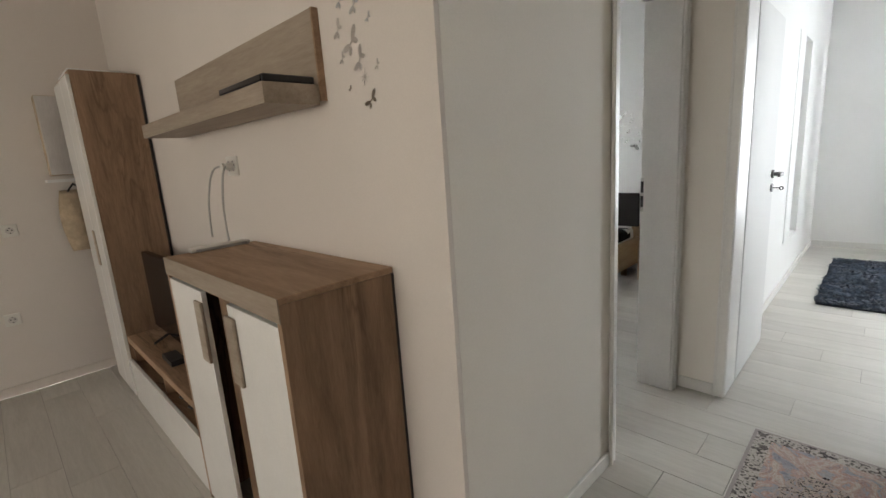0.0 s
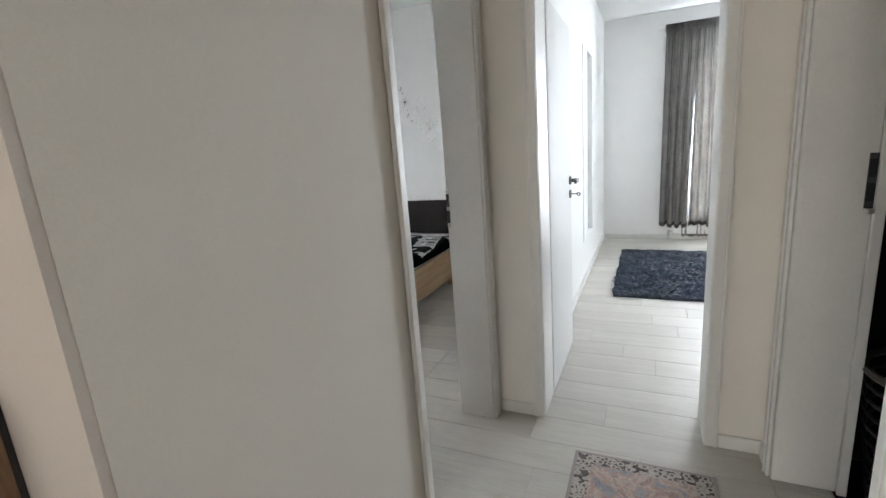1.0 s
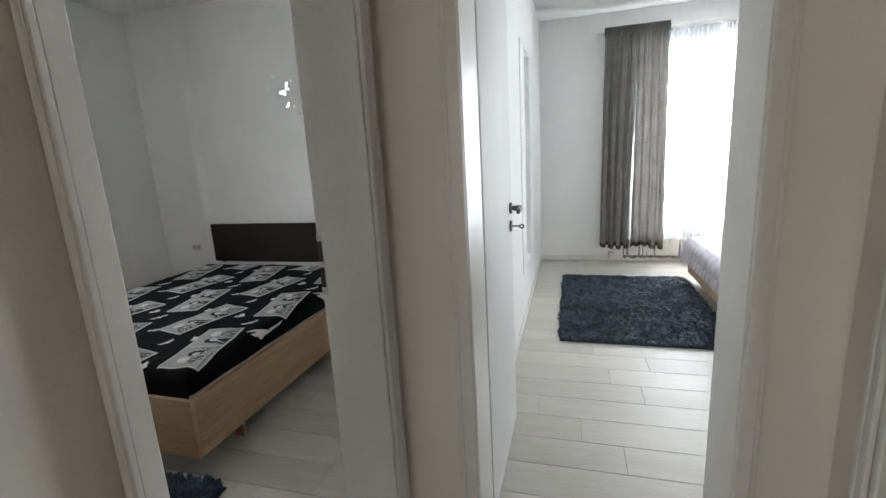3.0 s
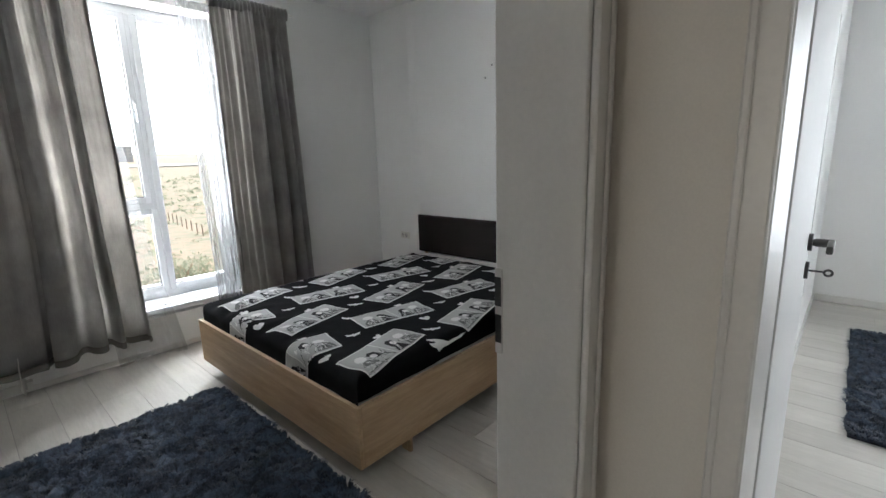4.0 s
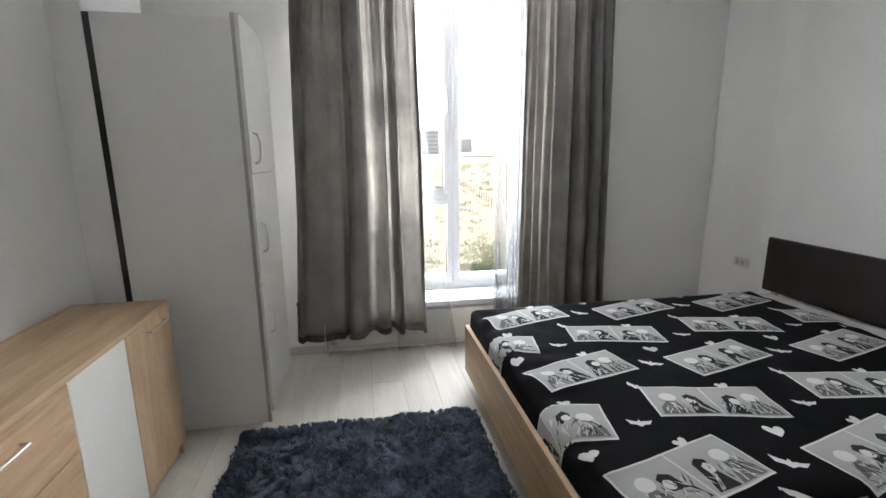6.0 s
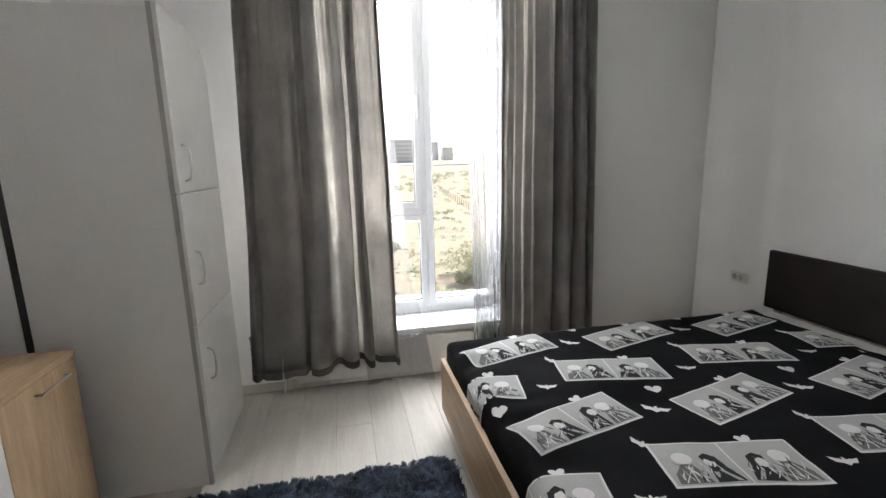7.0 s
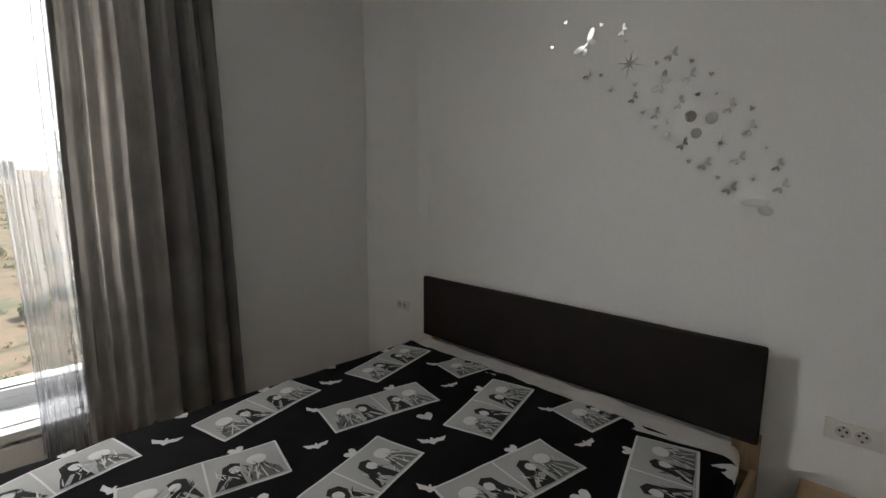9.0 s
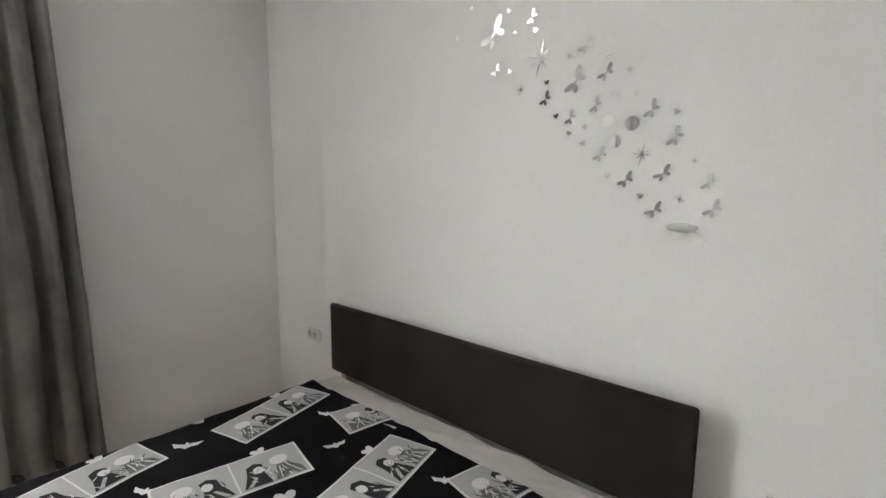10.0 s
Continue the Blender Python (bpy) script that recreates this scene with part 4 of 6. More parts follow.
def on_cover(ax, ay, lift=0.0):
    ax = min(ax, DX1)
    x, dx = fold_over(ax, DX0, DX1 + 1.0)
    y, dy = fold_over(ay, DY0, DY1)
    ripple = 0.005 * noise.noise((ax * 4.2, ay * 4.2, 0.5)) + 0.0025 * noise.noise((ax * 13, ay * 13, 2.5))
    edge = max(0.0, 1 - abs(ax - DX0 - 0.05) / 0.22)
    ripple += edge * 0.020 * noise.noise((ax * 4, ay * 12, 7.5)) + 0.004 * max(0.0, noise.noise((ax * 5 + ay * 3, ay * 8 - ax * 3, 9.1)))
    ripple += 0.006 * max(0.0, 1 - (DX1 - ax) / 0.05) * noise.noise((ay * 9, 3.3, 1.1))
    d = max(dx, dy)
    out = lift
    return Vector((x - (lift if dx > RAD * 0.5 else 0) + 0.4 * ripple * (dx > 0.02), y + ripple * (dy > 0.02) * 0.4 + (lift if dy > RAD * 0.5 and ay > 3 else 0) - (lift if dy > RAD * 0.5 and ay < 3 else 0), DZ - min(d, 0.135) + ripple + out))


cover = thing("duvet_cover", "black bedding printed with grey picture panels, bats and hearts", "bedding")
bm = bmesh.new()
add_sheet(bm, 170, 160, lambda u, v: on_cover(DX0 - 0.10 + u * (DX1 - DX0 + 0.10), DY0 - 0.08 + v * (DY1 - DY0 + 0.16)))
add_sheet(bm, 1, 92, lambda u, v: on_cover(DX1, DY0 - 0.08 + v * (DY1 - DY0 + 0.16)) + Vector((0.002 * u, 0, -0.016 * u)))
part("cloth", bm, DUVET, cover)

BAT = [(-0.045, 0.020), (-0.030, 0.006), (-0.016, 0.010), (-0.006, 0.004), (-0.003, 0.016), (0.003, 0.016), (0.006, 0.004), (0.018, 0.010), (0.032, 0.004), (0.048, 0.014), (0.034, -0.010), (0.014, -0.012), (0.0, -0.024), (-0.014, -0.012), (-0.034, -0.008)]
HEART = [(0.0, -0.028), (0.022, -0.006), (0.028, 0.010), (0.020, 0.020), (0.008, 0.018), (0.0, 0.008), (-0.008, 0.018), (-0.020, 0.020), (-0.028, 0.010), (-0.022, -0.006)]


def turned(p, deg, cx, cy, k=1.0):
    c, s = math.cos(radians(deg)) * k, math.sin(radians(deg)) * k
    return cx + p[0] * c - p[1] * s, cy + p[0] * s + p[1] * c


def printed(name, shape, cx, cy, deg, k, mat, lift=0.0022):
    bm = bmesh.new()
    mid = bm.verts.new(on_cover(cx, cy, lift))
    inner = None
    for r in (0.34, 0.67, 1.0):
        ring = [bm.verts.new(on_cover(*turned((p[0] * r, p[1] * r), deg, cx, cy, k), lift)) for p in shape]
        for i in range(len(ring)):
            n = (i + 1) % len(ring)
            bm.faces.new((mid, ring[i], ring[n]) if inner is None else (inner[i], ring[i], ring[n], inner[n]))
        inner = ring
    bmesh.ops.recalc_face_normals(bm, faces=bm.faces)
    part(name, bm, mat, cover)


def oval(cx, cy, rx, ry, n=14):
    return [(cx + rx * math.cos(6.2832 * i / n), cy + ry * math.sin(6.2832 * i / n)) for i in range(n)]


def picture_panel(cx, cy, deg, seed):
    """One printed panel: a white rim, two grey cells, each with plain dark and pale shapes."""
    rng = random.Random(seed)
    w, h = 0.232, 0.102

    def layer(name, x0, x1, y0, y1, lift, mat, parent, nu, nv, label=""):
        bm = bmesh.new()
        add_sheet(bm, nu, nv, lambda u, v: on_cover(*turned((x0 + u * (x1 - x0), y0 + v * (y1 - y0)), deg, cx, cy), lift))
        return part(name, bm, mat, parent, label)

    sheet = layer("printed_panel", -w, w, -h, h, 0.0020, PRINT_WHITE, cover, 16, 8, "grey picture panel with a white rim")

    def blob(name, pts, lift, mat):
        bm = bmesh.new()
        mx, my = sum(p[0] for p in pts) / len(pts), sum(p[1] for p in pts) / len(pts)
        m = bm.verts.new(on_cover(*turned((mx, my), deg, cx, cy), lift))
        ring = [bm.verts.new(on_cover(*turned(p, deg, cx, cy), lift)) for p in pts]
        for a, b in zip(ring, ring[1:] + ring[:1]):
            bm.faces.new((m, a, b))
        part(name, bm, mat, sheet)

    for k, x0, x1 in ((0, -w + 0.008, -0.003), (1, 0.003, w - 0.008)):
        layer("cell", x0, x1, -h + 0.008, h - 0.008, 0.0032, PRINT_GREY, sheet, 8, 8)
        m, lo, top = (x0 + x1) / 2, -h + 0.013, h - 0.013
        g = 1 if k else -1
        q = [rng.uniform(-0.006, 0.006) for _ in range(8)]
        hx, hy = m + 0.040 * g + q[0], lo + 0.108 + q[1]
        fx, fy = m - 0.034 * g + q[2], lo + 0.090 + q[3]
        blob("dark_shape", [(m - 0.100 * g, lo + 0.004), (m - 0.012 * g, lo), (fx + 0.012 * g, fy - 0.012), (fx + 0.020 * g, fy + 0.030), (fx - 0.004 * g, fy + 0.046), (fx - 0.032 * g, fy + 0.030), (fx - 0.040 * g, fy - 0.016), (m - 0.084 * g, lo + 0.050)], 0.0042, PRINT_DARK)
        blob("dark_shape", [(m - 0.002 * g, lo), (m + 0.098 * g, lo), (m + 0.092 * g, lo + 0.042 + q[4]), (hx + 0.016 * g, hy - 0.026), (hx - 0.016 * g, hy - 0.026), (m + 0.006 * g, lo + 0.034 + q[5])], 0.0042, PRINT_MID)
        blob("pale_shape", oval(hx, hy, 0.031, 0.027, 16), 0.0050, PRINT_WHITE)
        blob("pale_shape", oval(fx, fy, 0.017, 0.021, 14), 0.0050, PRINT_WHITE)
        for e in (-0.30, 0.0, 0.34):
            bx = m + (0.046 + 0.10 * e) * g
            blob("pale_shape", [(bx, lo + 0.003), (bx + 0.005, lo + 0.003), (hx + 0.034 * e + 0.003, hy - 0.038), (hx + 0.034 * e, hy - 0.038)], 0.0051, PRINT_WHITE)
        blob("dark_shape", [(fx - 0.024 * g, fy + 0.010), (fx - 0.006 * g, fy + 0.016), (fx + 0.012 * g, fy + 0.026), (fx - 0.014 * g, fy + 0.032)], 0.0056, PRINT_DARK)
        blob("pale_shape", [(m - 0.090 * g, lo + 0.006), (m - 0.074 * g, lo + 0.006), (m - 0.044 * g, lo + 0.052), (m - 0.054 * g, lo + 0.056)], 0.0051, PRINT_GREY)
        for nm, mat, up, count in (("dark_hatching", PRINT_DARK, 0.0060, 17), ("pale_hatching", PRINT_WHITE, 0.0063, 15)):
            bm = bmesh.new()
            for _ in range(count):
                ax, ay = m + rng.uniform(-0.088, 0.084), lo + rng.uniform(0.008, 0.082)
                an, ln, th = rng.uniform(0.7, 2.5), rng.uniform(0.014, 0.040), rng.uniform(0.0012, 0.0030)
                bx, by = max(x0 + 0.004, min(x1 - 0.004, ax + ln * math.cos(an))), min(top, ay + ln * math.sin(an))
                nx, ny = -math.sin(an) * th, math.cos(an) * th
                bm.faces.new([bm.verts.new(on_cover(*turned(p, deg, cx, cy), up)) for p in ((ax - nx, ay - ny), (bx, by), (ax + nx, ay + ny), (ax - 0.4 * (bx - ax), max(lo, ay - 0.4 * (by - ay))))])
            bmesh.ops.recalc_face_normals(bm, faces=bm.faces)
            tagged(part(nm, bm, mat, sheet), "fine printed strokes", kind="stuff")
    printed("printed_heart", HEART, *turned((0.105, 0.112), deg, cx, cy), deg + 8, 0.95, PRINT_WHITE, 0.0026)
    if deg < 0:
        printed("printed_bat", BAT, *turned((-0.235, 0.105), deg, cx, cy), deg - 35, 0.95, PRINT_WHITE, 0.0026)


for i in range(4):
    for j in range(3):
        if i < 3:
            picture_panel(3.652 + 0.672 * i, 3.80 - 0.662 * j, 14, 10 * i + j)
        if j < 2:
            picture_panel(3.338 + 0.668 * i, 3.47 - 0.662 * j, -11, 50 + 10 * i + j)
        if i < 3:
            printed("printed_heart", HEART, 3.41 + 0.667 * i, 3.27 - 0.66 * j, -12, 1.25, PRINT_WHITE)
            printed("printed_bat", BAT, 3.98 + 0.665 * i, 3.80 - 0.668 * j, -30, 1.15, PRINT_WHITE)
            if j < 2:
                printed("printed_bat", BAT, 3.665 + 0.675 * i, 3.395 - 0.66 * j, -14, 0.95, PRINT_WHITE)
            printed("printed_heart", HEART, 4.075 + 0.667 * i, 3.945 - 0.662 * j, 20, 0.9, PRINT_WHITE) if j == 0 and i < 2 else None


WISP = [(-0.135, 0.020), (-0.128, 0.066), (-0.116, 0.034), (-0.104, 0.050), (-0.098, 0.024), (-0.080, 0.004), (-0.030, -0.002), (0.040, 0.010), (0.100, 0.012), (0.150, 0.022), (0.104, 0.001), (0.045, -0.004), (-0.020, -0.018), (-0.060, -0.018), (-0.092, -0.034), (-0.106, -0.010), (-0.126, 0.000)]
for i in range(3):
    printed("printed_wisp", WISP, 3.965 + 0.667 * i, 2.318, -5, 0.9, PRINT_WHITE)


# ---- shaggy rugs ----
def shag_rug(name, label, x0, x1, y0, y1, count, seed, lean):
    root = thing(name, label, "rug")
    bm = bmesh.new()
    add_box(bm, x0 + 0.01, x1 - 0.01, y0 + 0.01, y1 - 0.01, 0.0, 0.010, bevel=0.003)
    part("backing", bm, RUG_BASE, root)
    rng = np.random.default_rng(seed)
    px, py = rng.uniform(x0, x1, count), rng.uniform(y0, y1, count)
    r = 0.07
    cx, cy = np.clip(px, x0 + r, x1 - r), np.clip(py, y0 + r, y1 - r)
    off = np.hypot(px - cx, py - cy)
    keep = off < r
    px, py = px[keep], py[keep]
    n = len(px)
    field = np.array([noise.noise((x * 5.5, y * 5.5, seed)) for x, y in zip(px, py)])
    cell = 0.042
    jit = rng.uniform(0.0, 1.0, (3, 256, 256))
    near = np.full(n, 9.0)
    tx, ty, high = px.copy(), py.copy(), np.ones(n)
    for ox in (-1, 0, 1):
        for oy in (-1, 0, 1):
            gx, gy = np.floor(px / cell).astype(int) + ox, np.floor(py / cell).astype(int) + oy
            qx, qy = (gx + jit[0][gx % 256, gy % 256]) * cell, (gy + jit[1][gx % 256, gy % 256]) * cell
            dist = np.hypot((qx - px) * (1 + 0.5 * field), qy - py)
            best = dist < near
            near = np.where(best, dist, near)
            tx, ty = np.where(best, qx, tx), np.where(best, qy, ty)
            high = np.where(best, jit[2][gx % 256, gy % 256], high)
    tx = tx + 0.018 * np.cos(5 * field + lean)
    ty = ty + 0.018 * np.sin(5 * field + lean)
    reach = np.hypot(tx - px, ty - py)
    ang = np.where(rng.random(n) < 0.72, np.arctan2(ty - py, tx - px), 6.0 * field + lean) + rng.normal(0, 0.4, n)
    long_ = np.clip(reach * rng.uniform(0.7, 1.1, n), 0.012, 0.036)
    tall = rng.uniform(0.017, 0.029, n) * (1 + 0.35 * field) * (0.88 + 0.22 * high)
    half = rng.uniform(0.0013, 0.0027, n)
    dx, dy = np.cos(ang), np.sin(ang)
    verts = np.empty((n, 5, 3))
    base = 0.008
    for k, (a, hgt, w) in enumerate(((0, 0, 1), (0, 0, -1), (0.45, 0.85, 1), (0.45, 0.85, -1), (1.0, 1.0, 0))):
        verts[:, k, 0] = px + dx * long_ * a - dy * half * w
        verts[:, k, 1] = py + dy * long_ * a + dx * half * w
        verts[:, k, 2] = base + tall * hgt * (0.75 if k == 4 else 1)
    idx = np.arange(n)[:, None] * 5
    quads = np.hstack([idx, idx + 1, idx + 3, idx + 2])
    tris = np.hstack([idx + 2, idx + 3, idx + 4])
    me = bpy.data.meshes.new("fleece")
    me.from_pydata(verts.reshape(-1, 3).tolist(), [], quads.tolist() + tris.tolist())
    me.materials.append(RUG)
    me.polygons.foreach_set("use_smooth", [True] * len(me.polygons))
    ob = new("fleece", me)
    ob.parent = root
    tagged(ob, "long blue-grey shaggy fleece", kind="stuff")


shag_rug("shaggy_rug", "blue-grey shaggy rug on the floor before the bed", 2.095, 3.325, 2.13, 3.715, 105000, 3, 1.2)
shag_rug("shaggy_rug", "blue-grey shaggy rug on the second bedroom floor", 5.11, 6.84, -0.43, 0.77, 80000, 8, 0.2)

# hall carpet
rug = thing("hall_carpet", "small faded oriental carpet in grey, rose and cream", "rug", (2.385, 0.501, 0))
part("carpet", box(-0.55, 0.55, -0.275, 0.275, 0.0, 0.009, bevel=0.002), CARPET, rug)

# ---- first bedroom: wardrobe ----
WX0, WX1, WY0, WY1, WZ = 1.637, 2.225, 3.815, 4.425, 2.027
wardrobe = thing("wardrobe", "tall narrow white wardrobe with three stacked doors", "wardrobe")
part("side_panel", box(WX0, WX1 - 0.018, WY0, WY0 + 0.018, 0.0, WZ, bevel=0.001), BOARD_WHITE, wardrobe)
part("side_panel", box(WX0, WX1 - 0.018, WY1 - 0.018, WY1, 0.0, WZ, bevel=0.001), BOARD_WHITE, wardrobe)
part("top_panel", box(WX0, WX1 - 0.018, WY0 + 0.0185, WY1 - 0.0185, WZ - 0.018, WZ), BOARD_WHITE, wardrobe)
part("dark_strip", box(WX0 - 0.028, WX0 - 0.0005, WY0 + 0.001, WY1 - 0.001, 0.0, WZ - 0.002), BLACK, wardrobe, "dark back edge")
# Added block in wall paint; closes the gap so no shade gathers there.
part("gap_filler", box(WEST + 0.001, WX0 - 0.0285, WY0 + 0.004, WY1 - 0.004, 0.0, H - 0.02), WALL, wardrobe, "wall-coloured filler added to keep the gap behind the wardrobe from shading")
part("edge_strip", box(WX1 - 0.0175, WX1 - 0.0005, WY0 - 0.001, WY0 + 0.019, 0.0, WZ + 0.02), EDGE_GREY, wardrobe, "grey edge strip")
part("plinth", box(WX1 - 0.04, WX1 - 0.0185, WY0 + 0.019, WY1 - 0.019, 0.0, 0.06), BOARD_WHITE, wardrobe)
for z0, z1, zh in ((1.330, WZ + 0.02, 1.45), (0.7635, 1.324, 1.0), (0.065, 0.7615, 0.555)):
    if z1 > WZ:
        bm = bmesh.new()
        r, yc, zc = 0.20, WY1 - 0.201, z1 - 0.20
        rim = [(WX1, WY0 + 0.001, z1), (WX1, WY0 + 0.001, z0), (WX1, WY1 - 0.001, z0)] + [(WX1, yc + r * math.cos(radians(a)), zc + r * math.sin(radians(a))) for a in range(0, 91, 10)]
        add_outline(bm, rim, 0, (0.018, 0, 0))
        bmesh.ops.recalc_face_normals(bm, faces=bm.faces)
        door = part("door", bm, GLOSS_WHITE, wardrobe, "white front with a rounded top corner", soft=False)
    else:
        door = part("door", box(WX1, WX1 + 0.018, WY0 + 0.001, WY1 - 0.001, z0, z1, bevel=0.0025), GLOSS_WHITE, wardrobe, "white front")
    bm = bmesh.new()
    hx = WX1 + 0.018
    hy = WY0 + 0.085
    add_tube(bm, [(hx, hy, zh + 0.075), (hx + 0.022, hy, zh + 0.066), (hx + 0.030, hy, zh + 0.03), (hx + 0.030, hy, zh - 0.03), (hx + 0.022, hy, zh - 0.066), (hx, hy, zh - 0.075)], 0.005, 8)
    part("handle", bm, CHROME, door, "bowed nickel handle")

# ---- first bedroom: dresser ----
SX0, SX1, SY0, SY1, SZ = 1.475, 1.864, 2.30, 3.640, 0.775
dresser = thing("dresser", "light oak dresser with a white door and drawers", "dresser")
part("top", box(SX0, SX1 + 0.004, SY0, SY1, SZ - 0.022, SZ, bevel=0.0015), OAK, dresser)
part("side_panel", box(SX0, SX1 - 0.018, SY1 - 0.018, SY1, 0.0, SZ - 0.0225), OAK_UP, dresser)
part("side_panel", box(SX0, SX1 - 0.018, SY0, SY0 + 0.018, 0.0, SZ - 0.0225), OAK_UP, dresser)
part("back_panel", box(SX0, SX0 + 0.006, SY0 + 0.0185, SY1 - 0.0185, 0.03, SZ - 0.0225), OAK_UP, dresser)
part("plinth", box(SX1 - 0.05, SX1 - 0.034, SY0 + 0.0185, SY1 - 0.0185, 0.0, 0.07), OAK, dresser)
part("bottom", box(SX0 + 0.0065, SX1 - 0.0185, SY0 + 0.0185, SY1 - 0.0185, 0.0705, 0.0865), OAK, dresser)


def bar_handle(parent, x, y0, y1, z):
    bm = bmesh.new()
    add_tube(bm, [(x, y0 + 0.008, z), (x + 0.022, y0 + 0.008, z), (x + 0.022, y1 - 0.008, z), (x, y1 - 0.008, z)], 0.0042, 8)
    part("handle", bm, CHROME, parent, "slim nickel bar handle")


front = part("door", box(SX1 - 0.0175, SX1, 3.245, SY1 - 0.001, 0.072, SZ - 0.026, bevel=0.0015), OAK_UP, dresser, "light oak door")
bar_handle(front, SX1, 3.40, 3.575, 0.708)
part("door", box(SX1 - 0.0175, SX1, 2.905, 3.242, 0.072, SZ - 0.026, bevel=0.0015), GLOSS_WHITE, dresser, "white door")
for k in range(3):
    z0 = 0.072 + k * 0.2265
    d = part("drawer_front", box(SX1 - 0.0175, SX1, SY0 + 0.001, 2.902, z0, z0 + 0.2235, bevel=0.0015), OAK, dresser)
    bar_handle(d, SX1, 2.52, 2.70, z0 + 0.165)


# ---- first bedroom: nightstand ----
NX0, NX1, NY0, NY1, NZ = 5.115, 5.500, 1.745, 2.180, 0.405
stand = thing("nightstand", "low light oak nightstand against the wall beside the bed", "nightstand")
part("top", box(NX0 - 0.018, NX1, NY0, NY1, NZ - 0.018, NZ, bevel=0.001), OAK, stand)
for y in (NY0, NY1 - 0.018):
    part("side_panel", box(NX0, NX1, y, y + 0.018, 0.0, NZ - 0.0185, bevel=0.001), OAK_UP, stand)
part("back_panel", box(NX1 - 0.006, NX1 - 0.0005, NY0 + 0.0185, NY1 - 0.0185, 0.02, NZ - 0.0185), OAK_UP, stand)
part("bottom_panel", box(NX0 + 0.01, NX1 - 0.0065, NY0 + 0.0185, NY1 - 0.0185, 0.04, 0.056), OAK, stand)
for z0, z1 in ((0.058, 0.220), (0.224, 0.384)):
    drawer = part("drawer", box(NX0 - 0.017, NX0 - 0.0005, NY0 + 0.003, NY1 - 0.003, z0, z1, bevel=0.001), OAK, stand)
    part("handle", rod((NX0 - 0.030, NY0 + 0.15, (z0 + z1) / 2), (NX0 - 0.030, NY1 - 0.15, (z0 + z1) / 2), 0.005, 10), CHROME, drawer)

# ---- sockets and switches ----
def wall_plate(name, label, place, turn, wide, high, cups):
    """A plate that faces local -y, with round recessed cups."""
    root = thing(name, label, "socket", place, turn)
    part("plate", box(-wide / 2, wide / 2, -0.010, -0.0003, -high / 2, high / 2, bevel=0.004, seg=2), SOCKET, root)
    n = len(cups)
    for x in cups:
        r = high * 0.33
        bm = bmesh.new()
        add_rod(bm, (x, -0.0102, 0), (x, -0.0125, 0), r, 24)
        cup = part("cup", bm, SOCKET, root)
        part("recess", rod((x, -0.0126, 0), (x, -0.0131, 0), r * 0.86, 24), SHEET, cup)
        for dz in (-0.3, 0.3):
            part("contact", rod((x + dz * 1.3 * r, -0.0131, 0.12 * r), (x + dz * 1.3 * r, -0.0137, 0.12 * r), 0.0042, 10), BLACK, cup)
        part("earth_clip", rod((x, -0.0131, -0.62 * r), (x, -0.0137, -0.62 * r), 0.0038, 10), DARK_METAL, cup)
        part("earth_clip", rod((x, -0.0131, 0.66 * r), (x, -0.0137, 0.66 * r), 0.0034, 10), DARK_METAL, cup)
    return root


wall_plate("wall_socket", "ivory double socket beside the headboard", (EAST, 2.064, 0.608), -90, 0.150, 0.072, (-0.026, 0.022))
wall_plate("wall_socket", "ivory double socket in the bedroom corner", (EAST - PIER, 4.272, 0.617), -90, 0.132, 0.068, (-0.030, 0.018))


# ---- mirror wall stickers ----
def lobe(cy, cz, a, b, deg, n=12):
    c, s = math.cos(radians(deg)), math.sin(radians(deg))
    return [(cy + a * math.cos(6.2832 * i / n) * c - b * math.sin(6.2832 * i / n) * s, cz + a * math.cos(6.2832 * i / n) * s + b * math.sin(6.2832 * i / n) * c) for i in range(n)]


BUTTERFLY = [lobe(0.14, 0.27, 0.25, 0.11, 72), lobe(0.25, 0.02, 0.14, 0.09, -20), lobe(-0.24, -0.19, 0.23, 0.105, 22), lobe(-0.02, -0.30, 0.14, 0.08, 75), lobe(0.02, -0.03, 0.26, 0.035, 48)]
OPEN_WINGS = [lobe(-0.12, 0.15, 0.46, 0.15, -6, 18), lobe(0.22, -0.20, 0.26, 0.18, -28, 18)]
STAR = [[((0.5 if i % 4 == 0 else (0.34 if i % 2 == 0 else 0.06)) * math.sin(6.2832 * i / 16), (0.5 if i % 4 == 0 else (0.34 if i % 2 == 0 else 0.06)) * math.cos(6.2832 * i / 16)) for i in range(16)]]
DOT = [lobe(0, 0, 0.5, 0.5, 0, 20)]
SMALL = [[(p[0] * 18, p[1] * 18) for p in HEART]]
sticker_mesh = {}


def sticker(label, shape_name, shape, x, y, z, size, tilt, group):
    """A flat mirror piece on a wall that faces -x."""
    if shape_name not in sticker_mesh:
        bm = bmesh.new()
        for k, ring in enumerate(shape):
            add_outline(bm, [(-0.0004 * k, -p[0], p[1]) for p in ring], 0, (-0.02, 0, 0))
        bmesh.ops.recalc_face_normals(bm, faces=bm.faces)
        sticker_mesh[shape_name] = mesh_of(shape_name, bm, MIRROR)
    ob = new("wall_sticker", sticker_mesh[shape_name])
    lean = 0.6 * math.sin(91 * y + 47 * z)
    ob.matrix_world = Matrix.Translation((x - 0.001, y, z)) @ Euler((radians(tilt), radians(lean), radians(0.8 * math.sin(53 * y + 71 * z)))).to_matrix().to_4x4() @ Matrix.Diagonal((0.1, size, size, 1))
    tagged(ob, label, "wall sticker", group)


